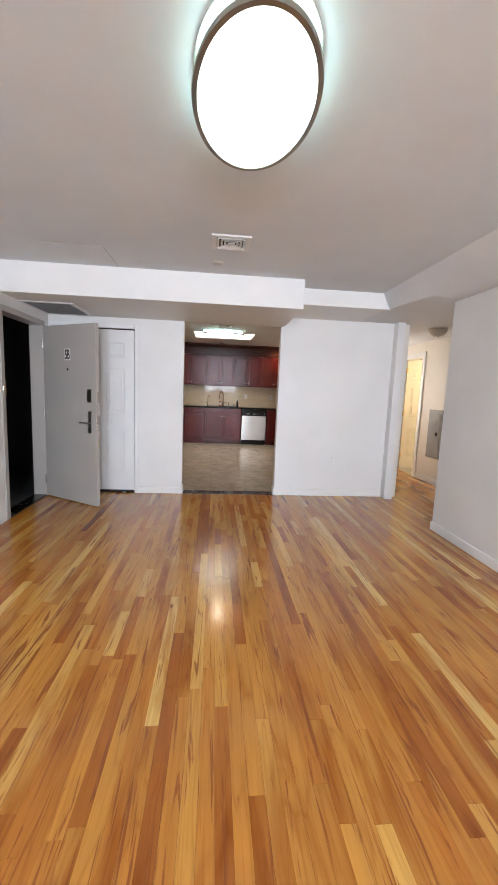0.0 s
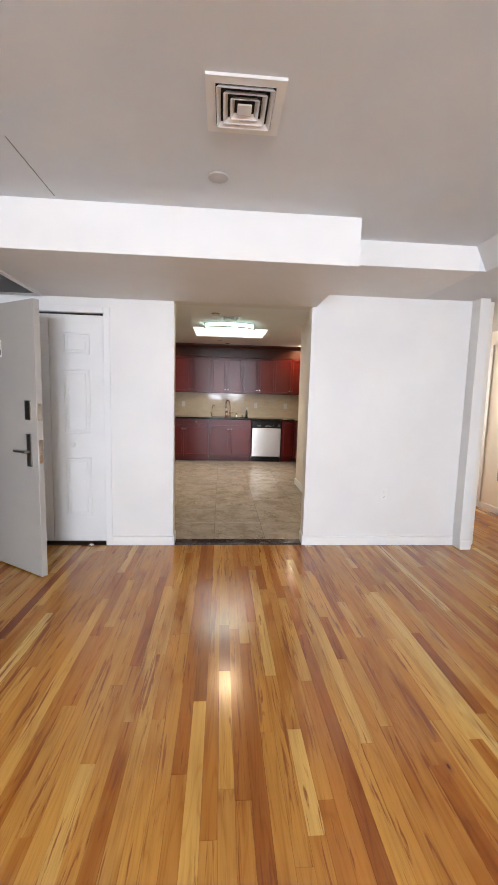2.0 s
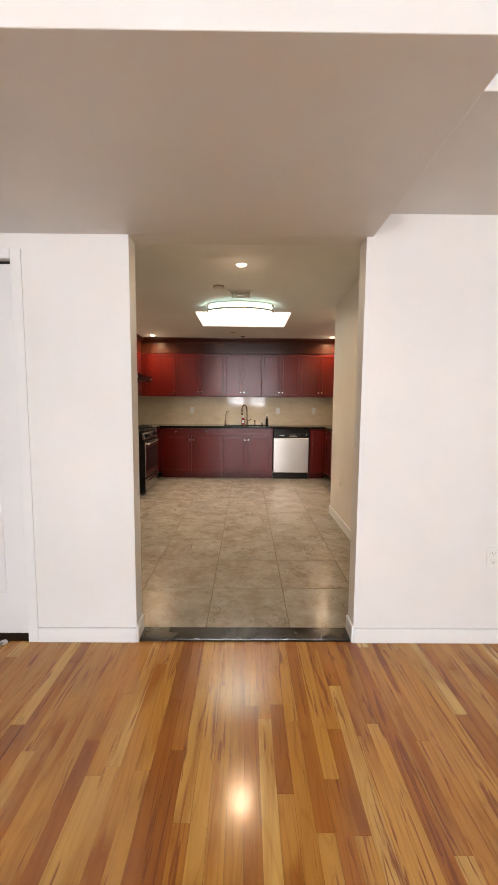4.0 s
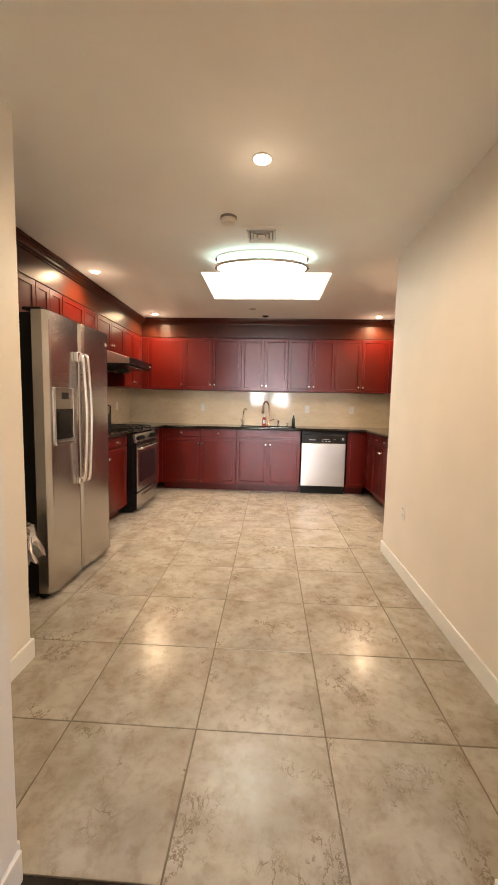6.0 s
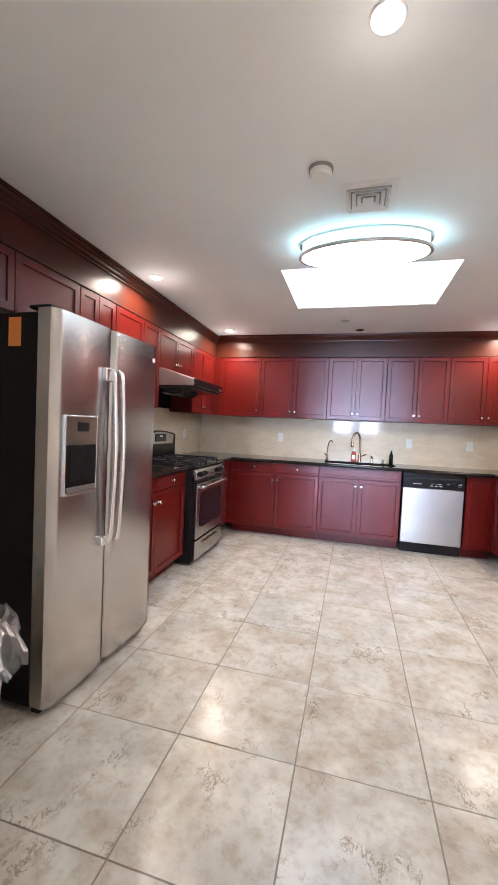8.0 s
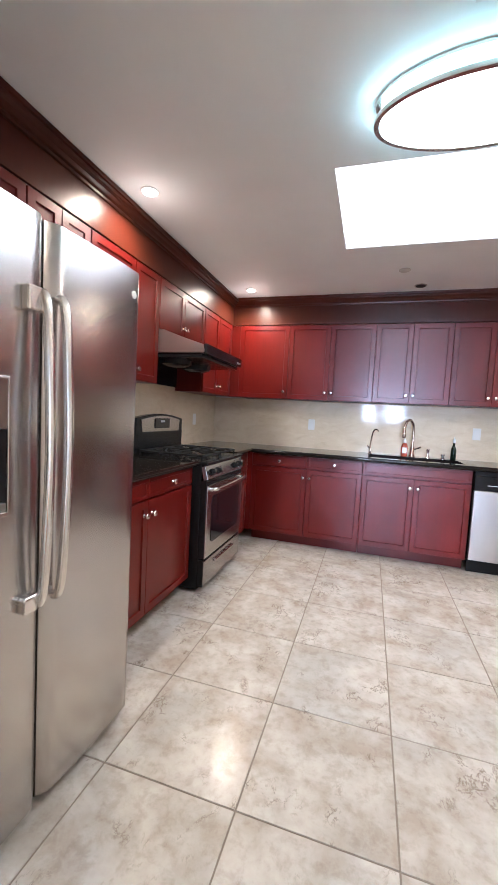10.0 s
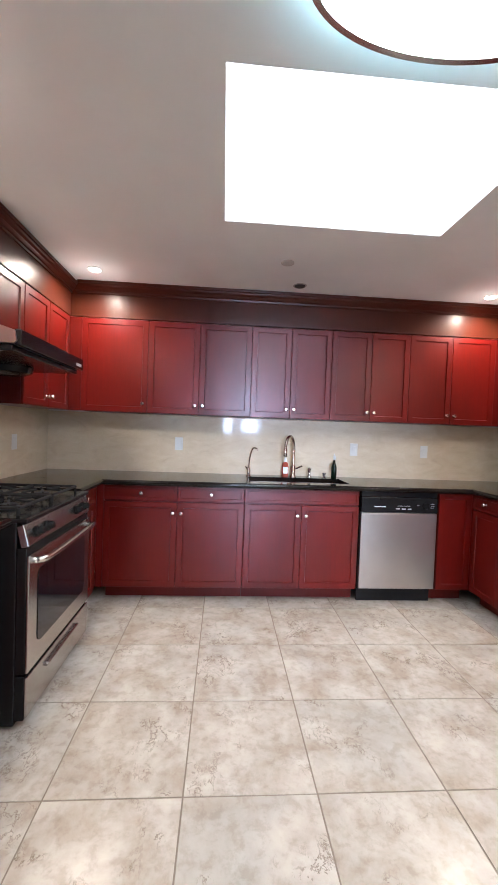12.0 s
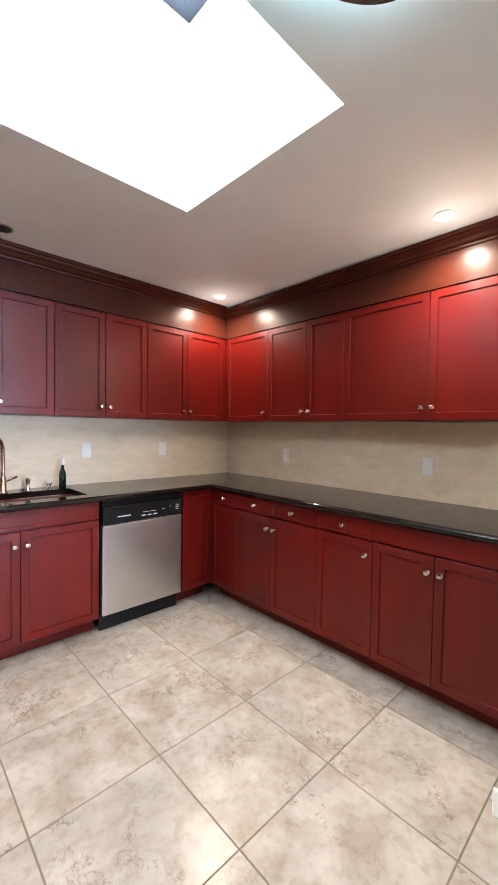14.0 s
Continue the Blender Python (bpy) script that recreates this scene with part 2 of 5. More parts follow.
M_TUBE = glow("lit_diffuser", (0.76, 1.0, 0.93), LAMP_E)
M_KTUBE = glow("lit_kitchen_diffuser", (0.90, 1.0, 0.86), KLAMP_E)
M_SIDEGLASS = glow("lit_side_glass", (0.58, 1.0, 0.92), 4.6)
M_BULB = glow("warm_bulb", (1.0, 0.83, 0.55), 9)
M_FROST = mat("frosted_bowl", (0.62, 0.57, 0.5), 0.35)


def glass(name, base=(1, 1, 1), rough=0.0):
    return mat(name, base, rough, 0.0, Transmission_Weight=1.0, IOR=1.45)


M_GLASS = glass("clear_glass")
M_BAG = mat("clear_bag", (0.92, 0.91, 0.88), 0.12, 0.0, Transmission_Weight=0.92, IOR=1.12)

# ---- mesh helpers ----


def box(bm, x0, x1, y0, y1, z0, z1, bevel=0.0, seg=2):
    r = bmesh.ops.create_cube(bm, size=1.0)
    vs = r["verts"]
    for v in vs:
        v.co = Vector((x0 + (v.co.x + 0.5) * (x1 - x0), y0 + (v.co.y + 0.5) * (y1 - y0), z0 + (v.co.z + 0.5) * (z1 - z0)))
    if bevel:
        es = list({e for v in vs for e in v.link_edges})
        bmesh.ops.bevel(bm, geom=es, offset=bevel, segments=seg, affect='EDGES', profile=0.5)
    return bm


def boxes(*rows, bevel=0.0):
    bm = bmesh.new()
    for row in rows:
        box(bm, *row, bevel=bevel)
    return bm


def rod(bm, a, b, r0, r1=None, n=14, caps=True):
    a, b = Vector(a), Vector(b)
    r = bmesh.ops.create_cone(bm, cap_ends=caps, segments=n, radius1=r0, radius2=r0 if r1 is None else r1, depth=(b - a).length)
    m = Matrix.Translation((a + b) / 2) @ (b - a).to_track_quat("Z", "Y").to_matrix().to_4x4()
    bmesh.ops.transform(bm, matrix=m, verts=r["verts"])
    return bm


def spin(profile, n=24, centre=(0, 0, 0), axis='Z', sx=1.0, sy=1.0):
    """A turned body: profile rows are radius and height."""
    bm = bmesh.new()
    rings = []
    for rad, h in profile:
        ring = []
        for i in range(n):
            a = 2 * math.pi * i / n
            ring.append(bm.verts.new((rad * math.cos(a) * sx, rad * math.sin(a) * sy, h)))
        rings.append(ring)
    for r0, r1 in zip(rings, rings[1:]):
        for i in range(n):
            bm.faces.new((r0[i], r0[(i + 1) % n], r1[(i + 1) % n], r1[i]))
    if profile[0][0] > 1e-4:
        bm.faces.new(rings[0][::-1])
    if profile[-1][0] > 1e-4:
        bm.faces.new(rings[-1])
    bmesh.ops.remove_doubles(bm, verts=bm.verts, dist=1e-5)
    turn = {'Z': Matrix(), 'Y': Matrix.Rotation(radians(90), 4, 'X'), 'X': Matrix.Rotation(radians(90), 4, 'Y')}[axis]
    bmesh.ops.transform(bm, matrix=Matrix.Translation(centre) @ turn, verts=bm.verts)
    bmesh.ops.recalc_face_normals(bm, faces=bm.faces)
    return bm


def tube(points, radius, n=10, flat=1.0):
    """A bent tube along points, smoothed."""
    pts = [Vector(p) for p in points]
    fine = []
    for i in range(len(pts) - 1):
        p0, p1, p2, p3 = pts[max(i - 1, 0)], pts[i], pts[i + 1], pts[min(i + 2, len(pts) - 1)]
        for s in range(6):
            t = s / 6
            fine.append(0.5 * ((2 * p1) + (p2 - p0) * t + (2 * p0 - 5 * p1 + 4 * p2 - p3) * t * t + (3 * p1 - p0 - 3 * p2 + p3) * t ** 3))
    fine.append(pts[-1])
    bm = bmesh.new()
    rings = []
    up = Vector((0.123, 1, 0.05)).normalized()
    for i, p in enumerate(fine):
        d = (fine[min(i + 1, len(fine) - 1)] - fine[max(i - 1, 0)]).normalized()
        a = d.cross(up).normalized()
        b = d.cross(a).normalized()
        rings.append([bm.verts.new(p + radius * (math.cos(k * 2 * math.pi / n) * a + flat * math.sin(k * 2 * math.pi / n) * b)) for k in range(n)])
    for r0, r1 in zip(rings, rings[1:]):
        for k in range(n):
            bm.faces.new((r0[k], r0[(k + 1) % n], r1[(k + 1) % n], r1[k]))
    bm.faces.new(rings[0][::-1])
    bm.faces.new(rings[-1])
    bmesh.ops.recalc_face_normals(bm, faces=bm.faces)
    return bm


def prism(outline, z0, z1, bevel=0.0):
    """A flat outline (x, y rows) raised from z0 to z1."""
    bm = bmesh.new()
    lo = [bm.verts.new((x, y, z0)) for x, y in outline]
    hi = [bm.verts.new((x, y, z1)) for x, y in outline]
    bm.faces.new(lo[::-1])
    bm.faces.new(hi)
    for i in range(len(lo)):
        j = (i + 1) % len(lo)
        bm.faces.new((lo[i], lo[j], hi[j], hi[i]))
    bmesh.ops.recalc_face_normals(bm, faces=bm.faces)
    if bevel:
        bmesh.ops.bevel(bm, geom=list(bm.edges), offset=bevel, segments=2, affect='EDGES')
    return bm


def moved(bm, m):
    bmesh.ops.transform(bm, matrix=m, verts=bm.verts)
    return bm


def mesh_of(name, bm, material, smooth=False):
    me = bpy.data.meshes.new(name)
    bm.to_mesh(me)
    bm.free()
    if smooth:
        me.shade_smooth()
        me.set_sharp_from_angle(angle=radians(38))
    me.materials.append(material)
    return me


def part(name, bm, material, parent, label="", smooth=False):
    ob = new(name, mesh_of(name, bm, material, smooth))
    ob.parent = parent
    if label:
        ob["label"] = label
    return ob


def thing(name, m, label, category, group=""):
    ob = new(name)
    ob.empty_display_size = 0.1
    ob.matrix_world = m
    return tagged(ob, label, category, group)


def setting(name, bm, material, label, category):
    return tagged(new(name, mesh_of(name, bm, material)), label, category, kind="structure")


def holed_slab(x0, x1, y0, y1, a0, a1, b0, b1, z0, z1):
    """A slab with a rectangular hole through it."""
    bm = bmesh.new()
    rows = []
    for z in (z0, z1):
        rows.append([[bm.verts.new((x, y, z)) for x, y in ((p0, q0), (p1, q0), (p1, q1), (p0, q1))] for p0, p1, q0, q1 in ((x0, x1, y0, y1), (a0, a1, b0, b1))])
    for k in range(4):
        j = (k + 1) % 4
        for o, i in rows:
            bm.faces.new((o[k], o[j], i[j], i[k]))
        for w in (0, 1):
            bm.faces.new((rows[0][w][k], rows[0][w][j], rows[1][w][j], rows[1][w][k]))
    bmesh.ops.recalc_face_normals(bm, faces=bm.faces)
    return bm


# ---- plan ----
KF = 0.010                      # kitchen floor
YW, YK = 5.230, 5.345            # wall between living room and kitchen
XL, XR = -1.82, 2.500            # living room sides
YB = -4.3                       # living room back wall
CL, CK, CH = 2.465, 2.500, 2.30  # ceilings: living room, kitchen, hall
OX0, OX1 = -0.203, 1.012        # kitchen opening
KX0, KX1, KY1 = -1.794, 2.469, 10.594
PX0, PX1 = -0.708, 1.440          # passage sides
PY0, PY1 = 6.204, 7.840           # where they end
SOFFIT = 2.185
HX = 3.70                       # hall's far side

# ---- living room structure ----
setting("wall_kitchen_side", boxes(
    (XL - 0.14, -1.745, YW, YK, 0, CL + 0.1), (-1.745, -0.805, YW, YK, 2.06, CL + 0.1), (-0.805, OX0, YW, YK, 0, CL + 0.1),
    (OX0, OX1, YW, YK, SOFFIT, CL + 0.1), (OX1, 2.582, YW, YK, 0, CL + 0.1)), M_WALL, "white painted wall with a wide opening to the kitchen", "wall")
setting("column", boxes((2.488, 2.582, 5.11, YW - 0.001, 0, CH), bevel=0.004), M_WALL, "white painted pilaster at the wall's end by the hall", "column")
setting("wall_left", boxes((XL - 0.14, XL, YB, 4.17, 0, CL + 0.1), (XL - 0.14, XL, 4.17, 5.06, 2.07, CL + 0.1), (XL - 0.14, XL, 5.06, YW, 0, CL + 0.1)),
        M_WALL, "white painted wall with the entrance doorway", "wall")
setting("wall_right", boxes((XR, XR + 0.15, YB, 3.96, 0, CL + 0.1), (XR + 0.15, HX + 0.15, 3.81, 3.96, 0, CL + 0.1)), M_WALL,
        "white painted wall ending at the hall", "wall")
WX = ((-0.65, 0.25), (0.60, 1.50))
WZ0, WZ1 = 1.22, 2.25
setting("wall_back", boxes((XL - 0.14, WX[0][0], YB - 0.2, YB, 0, CL + 0.1), (WX[0][1], WX[1][0], YB - 0.2, YB, 0, CL + 0.1), (WX[1][1], XR + 0.15, YB - 0.2, YB, 0, CL + 0.1),
        (WX[0][0], WX[0][1], YB - 0.2, YB, 0, WZ0), (WX[1][0], WX[1][1], YB - 0.2, YB, 0, WZ0),
        (WX[0][0], WX[0][1], YB - 0.2, YB, WZ1, CL + 0.1), (WX[1][0], WX[1][1], YB - 0.2, YB, WZ1, CL + 0.1)), M_WALL, "white painted wall with two windows", "wall")
for i, (a, b) in enumerate(WX):
    w = tagged(new("window_%d" % (i + 1)), "white framed sash window with clear panes", "window", kind="structure")
    zm = (WZ0 + WZ1) / 2
    part("window_frame", boxes((a, a + 0.05, YB - 0.15, YB - 0.08, WZ0, WZ1), (b - 0.05, b, YB - 0.15, YB - 0.08, WZ0, WZ1), (a + 0.05, b - 0.05, YB - 0.15, YB - 0.08, WZ0, WZ0 + 0.05),
         (a + 0.05, b - 0.05, YB - 0.15, YB - 0.08, WZ1 - 0.05, WZ1), (a + 0.05, b - 0.05, YB - 0.15, YB - 0.08, zm - 0.025, zm + 0.025)), M_TRIM, w)
    part("window_sill", boxes((a - 0.05, b + 0.05, YB - 0.001, YB + 0.06, WZ0 - 0.03, WZ0), bevel=0.004), M_TRIM, w)
    for z0, z1 in ((WZ0 + 0.05, zm - 0.025), (zm + 0.025, WZ1 - 0.05)):
        pane = part("pane", boxes((a + 0.05, b - 0.05, YB - 0.118, YB - 0.112, z0, z1)), M_GLASS, w)
        pane.visible_shadow = False
    area_lamp("window_daylight", look(((a + b) / 2, YB - 0.19, zm), ((a + b) / 2, 3, zm - 0.35)), b - a - 0.1, WZ1 - WZ0 - 0.1, WINDOW_W, (0.77, 0.88, 1.0))

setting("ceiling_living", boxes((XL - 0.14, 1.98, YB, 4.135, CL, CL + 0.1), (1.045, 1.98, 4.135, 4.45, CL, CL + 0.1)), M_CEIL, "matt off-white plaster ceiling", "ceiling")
setting("soffit_kitchen_side", boxes((XL, 1.045, 4.135, YW, SOFFIT, CL + 0.1), bevel=0.003), M_WALL, "boxed white plaster soffit along the kitchen wall", "soffit")
setting("soffit_short", boxes((1.046, 2.015, 4.449, YW, CH - 0.002, CL + 0.1), bevel=0.003), M_WALL, "shallow white plaster soffit beside the boxed one", "soffit")
bm = bmesh.new()
YC, YE, XA, XB = 4.45, 7.63, 1.981, 2.50
rows = []
for y in [YB, 0.0] + [2.4 + 0.1025 * k for k in range(21)]:
    k = min(max((y - 2.4) / (YC - 2.4), 0), 1)
    run = 0.515 - 0.43 * k * k * (3 - 2 * k)
    rows.append([bm.verts.new(q) for q in ((XA, y, CL), (XA + run, y, CH), (XB + 0.02, y, CH), (HX + 0.15, y, CH))])
for a, b in zip(rows, rows[1:]):
    for k in range(3):
        bm.faces.new((a[k], a[k + 1], b[k + 1], b[k]))
last = rows[-1]
foot = bm.verts.new((XA, YC, CH))
ends = [bm.verts.new(q) for q in ((XA, YE, CH), (last[1].co.x, YE, CH), (XB + 0.02, YE, CH), (HX + 0.15, YE, CH))]
bm.faces.new((last[0], last[1], foot))
for a, b in ((foot, 0), (last[1], 1), (last[2], 2)):
    bm.faces.new((a, last[b + 1], ends[b + 1], ends[b]))
lo = bmesh.ops.extrude_face_region(bm, geom=list(bm.faces))
for v in [g for g in lo["geom"] if isinstance(g, bmesh.types.BMVert)]:
    v.co.z = CL + 0.1
bmesh.ops.recalc_face_normals(bm, faces=bm.faces)
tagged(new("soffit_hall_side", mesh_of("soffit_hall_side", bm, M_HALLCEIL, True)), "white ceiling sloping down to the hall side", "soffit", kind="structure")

# hall
setting("wall_hall_left", boxes((2.582, 2.70, YW, 7.6, 0, CH)), M_HALL, "cream painted hall wall", "wall")
setting("wall_hall_right", boxes((HX, HX + 0.13, 3.96, 6.66, 0, CH), (HX, HX + 0.13, 6.66, 7.36, 2.05, CH), (HX, HX + 0.13, 7.36, 7.6, 0, CH)), M_HALL,
        "cream painted hall wall with a doorway and a panel", "wall")
setting("wall_hall_end", boxes((2.582, 2.80, 7.6, 7.72, 0, CH), (3.60, 5.2, 7.6, 7.72, 0, CH), (2.80, 3.60, 7.6, 7.72, 0, 0.9), (2.80, 3.60, 7.6, 7.72, 2.1, CH)), M_HALL, "cream painted wall closing the hall", "wall")
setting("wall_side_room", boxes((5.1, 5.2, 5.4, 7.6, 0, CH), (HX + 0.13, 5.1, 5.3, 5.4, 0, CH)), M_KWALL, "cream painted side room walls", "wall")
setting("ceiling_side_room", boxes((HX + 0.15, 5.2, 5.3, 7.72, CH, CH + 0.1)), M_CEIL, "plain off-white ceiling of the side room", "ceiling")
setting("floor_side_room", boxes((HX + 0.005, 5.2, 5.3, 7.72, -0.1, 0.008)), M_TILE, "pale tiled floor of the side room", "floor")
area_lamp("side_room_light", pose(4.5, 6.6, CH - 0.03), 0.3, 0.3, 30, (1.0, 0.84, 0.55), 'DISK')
# unseen window and lamp, added at the hall's end to brighten it
hw = tagged(new("window_3"), "unseen white framed window added to brighten the hall", "window", kind="structure")
part("window_frame", boxes((2.80, 2.85, 7.63, 7.69, 0.9, 2.1), (3.55, 3.60, 7.63, 7.69, 0.9, 2.1), (2.85, 3.55, 7.63, 7.69, 0.9, 0.95), (2.85, 3.55, 7.63, 7.69, 2.05, 2.1), (2.85, 3.55, 7.63, 7.69, 1.475, 1.525)), M_TRIM, hw)
for z0, z1 in ((0.95, 1.475), (1.525, 2.05)):
    part("pane", boxes((2.85, 3.55, 7.657, 7.663, z0, z1)), M_GLASS, hw).visible_shadow = False
area_lamp("hall_fill_light", look((3.2, 7.71, 1.5), (3.2, 5, 1.3)), 0.7, 1.1, 16, (1.0, 0.90, 0.80))
setting("door_casing_hall", boxes((HX - 0.018, HX, 6.57, 6.655, 0, 2.13), (HX - 0.018, HX, 7.365, 7.45, 0, 2.13), (HX - 0.018, HX, 6.655, 7.365, 2.055, 2.13)), M_TRIM, "painted door casing", "trim")

# corridor behind the entrance
setting("floor_corridor", boxes((-3.5, XL - 0.14, 2.5, 6.5, -0.1, 0.0)), M_CORRFLOOR, "grey corridor floor", "floor")
setting("wall_corridor", boxes((-3.6, -3.5, 2.5, 6.5, 0, 2.5), (-3.5, XL - 0.14, 2.4, 2.5, 0, 2.5), (-3.5, XL - 0.14, 6.5, 6.6, 0, 2.5)), M_CORRIDOR, "corridor walls coloured near black for lack of light", "wall")
setting("ceiling_corridor", boxes((-3.6, XL - 0.14, 2.4, 6.6, 2.5, 2.6)), M_CORRIDOR, "corridor ceiling coloured near black for lack of light", "ceiling")


def baseboard(x0, y0, x1, y1, z, side, h=0.085):
    """A run of baseboard on a wall's face; side is the way it faces."""
    sx, sy = side
    t = 0.013
    xs, ys = sorted((x0, x1)), sorted((y0, y1))
    if sx:
        a = (xs[0], xs[0] + t * sx) if sx > 0 else (xs[0] - t, xs[0])
        bm = boxes((a[0], a[1], ys[0], ys[1], z, z + h), bevel=0.004)
    else:
        a = (ys[0], ys[0] + t) if sy > 0 else (ys[0] - t, ys[0])
        bm = boxes((xs[0], xs[1], a[0], a[1], z, z + h), bevel=0.004)
    return setting("baseboard", bm, M_TRIM, "white painted baseboard along the wall's foot", "baseboard")


baseboard(-0.748, YW, OX0, YW, 0, (0, -1))
baseboard(OX1, YW, 2.488, YW, 0, (0, -1))
baseboard(2.488, 5.11, 2.595, 5.11, 0, (0, -1))
baseboard(2.582, 5.11, 2.582, 7.6, 0, (1, 0))
baseboard(XR, YB, XR, 3.973, 0, (-1, 0))
baseboard(XR, 3.96, HX, 3.96, 0, (0, 1))
baseboard(HX, 3.96, HX, 6.57, 0, (-1, 0))
baseboard(XL, YB, XL, 4.11, 0, (1, 0))
baseboard(OX0, YW - 0.013, OX0, YK, 0.0, (1, 0), 0.1)
baseboard(OX1, YW - 0.013, OX1, YK, 0.0, (-1, 0), 0.1)
baseboard(PX0, YK, PX0, PY0 + 0.013, KF, (1, 0), 0.1)
baseboard(-1.0, PY0, PX0, PY0, KF, (0, 1), 0.1)
baseboard(PX1, YK, PX1, PY1 + 0.013, KF, (-1, 0), 0.1)
baseboard(OX1, YK, PX1, YK, KF, (0, 1), 0.1)
baseboard(PX0, YK, OX0, YK, KF, (0, 1), 0.1)

# ---- kitchen structure ----
SX0, SX1, SY0, SY1 = -0.256, 0.967, 8.252, 9.175
setting("ceiling_kitchen", holed_slab(KX0 - 0.1, KX1 + 0.1, YK, KY1 + 0.1, SX0, SX1, SY0, SY1, CK, CK + 0.12), M_KCEIL, "off-white plaster ceiling with a skylight well", "ceiling")
ZT = 3.425
setting("skylight_shaft", holed_slab(SX0 - 0.06, SX1 + 0.06, SY0 - 0.06, SY1 + 0.06, SX0, SX1, SY0, SY1, CK + 0.121, ZT + 0.1), M_TRIM, "white painted skylight well", "skylight")
skl = tagged(new("skylight"), "skylight pane at the well's top, its frame coloured dark as if backlit", "skylight", kind="structure")
part("frame", boxes((SX0, SX0 + 0.07, SY0, SY1, ZT, ZT + 0.05), (SX1 - 0.07, SX1, SY0, SY1, ZT, ZT + 0.05), (SX0 + 0.07, SX1 - 0.07, SY0, SY0 + 0.07, ZT, ZT + 0.05),
     (SX0 + 0.07, SX1 - 0.07, SY1 - 0.07, SY1, ZT, ZT + 0.05)), M_FRAME, skl)
pane = part("pane", boxes((SX0 + 0.07, SX1 - 0.07, SY0 + 0.07, SY1 - 0.07, ZT + 0.02, ZT + 0.026)), M_GLASS, skl)
pane.visible_shadow = False
area_lamp("skylight_daylight", pose((SX0 + SX1) / 2, (SY0 + SY1) / 2, ZT + 0.06), SX1 - SX0 - 0.16, SY1 - SY0 - 0.16, SKY_W, (1.0, 0.93, 0.83))
setting("wall_kitchen_back", boxes((KX0 - 0.1, KX1 + 0.1, KY1, KY1 + 0.1, 0, CK)), M_KWALL, "cream kitchen wall behind the cabinets", "wall")
setting("wall_kitchen_right", boxes((KX1, KX1 + 0.1, PY1, KY1, 0, CK), (PX1 + 0.12, KX1, PY1 - 0.12, PY1, 0, CK)), M_KWALL, "cream kitchen wall beside the cabinets", "wall")
setting("wall_kitchen_left", boxes((KX0 - 0.1, KX0, PY0, KY1, 0, CK)), M_KWALL, "cream kitchen wall behind the range", "wall")
setting("wall_passage_left", boxes((PX0 - 0.12, PX0, YK, PY0, 0, CK), (KX0 - 0.1, PX0 - 0.12, PY0 - 0.12, PY0, 0, CK), (KX0 - 0.1, KX0, YK, PY0 - 0.12, 0, CK), bevel=0.003), M_KWALL,
        "cream painted passage wall ending beside the refrigerator", "wall")
setting("wall_passage_right", boxes((PX1, PX1 + 0.12, YK, PY1, 0, CK), bevel=0.003), M_KWALL, "cream painted passage wall with a switch plate", "wall")
setting("threshold", boxes((OX0 + 0.002, OX1 - 0.002, YW + 0.004, YK + 0.008, -0.008, KF + 0.003), bevel=0.003), M_SADDLE, "dark stone saddle between oak and tile floors", "threshold")

# ---- living room things ----


def panel_leaf(w, h, columns, t=0.035):
    """A moulded door leaf with raised panels in three rows; x along, front at -y."""
    bm = box(bmesh.new(), 0, w, 0, t, 0, h, bevel=0.002)
    stile = 0.117 if columns == 1 else 0.11
    pw = (w - stile * 2 - 0.1 * (columns - 1)) / columns
    rows = ((0.115 * h, 0.385 * h), (0.49 * h, 0.77 * h), (0.835 * h, 0.925 * h))
    for c in range(columns):
        x0 = stile + c * (pw + 0.1)
        for z0, z1 in rows:
            for (a0, a1, b0, b1) in ((x0, x0 + pw, z0, z0 + 0.014), (x0, x0 + pw, z1 - 0.014, z1), (x0, x0 + 0.014, z0 + 0.014, z1 - 0.014), (x0 + pw - 0.014, x0 + pw, z0 + 0.014, z1 - 0.014)):
                box(bm, a0, a1, -0.005, 0.001, b0, b1, bevel=0.003, seg=1)
            box(bm, x0 + 0.035, x0 + pw - 0.035, -0.006, 0.001, z0 + 0.035, z1 - 0.035, bevel=0.004, seg=1)
    return bm


def knob(parent, x, y, z, material=None, r=0.016):
    """A mushroom knob that stands out to -y."""
    return part("knob", spin([(0.010, 0.0), (0.007, 0.003), (0.0055, 0.012), (r * 0.95, 0.018), (r, 0.023), (r * 0.8, 0.028), (0, 0.030)], 14, (x, y, z), 'Y'),
                material or M_NICKEL, parent, smooth=True)


closet = thing("closet_door", pose(-1.735, YW + 0.03, 0.03), "white moulded panel bifold closet door, closed", "door")
for i in range(2):
    leaf = part("door_leaf", moved(panel_leaf(0.458, 2.015, 1), Matrix.Translation((i * 0.462, 0, 0))), M_TRIM, closet)
    if i:
        knob(leaf, i * 0.462 + 0.19, 0, 0.89, M_PLASTIC, 0.02)
part("track", boxes((-0.008, 0.928, 0.002, 0.03, 2.017, 2.029)), M_DARK, closet)
# near-black sheet colours in the shade behind the door's gaps
setting("closet_shadow_gap", boxes((-1.74, -0.81, YW + 0.09, YW + 0.1, 0.001, 2.069)), M_DARK, "near black sheet that gives the shade in the closet door's gaps", "trim")
setting("door_casing_closet", boxes((-0.804, -0.749, YW - 0.010, YW - 0.0005, 0, 2.11), (-1.80, -0.805, YW - 0.010, YW - 0.0005, 2.061, 2.11), bevel=0.003), M_TRIM,
        "flat white painted casing beside the closet door", "trim")
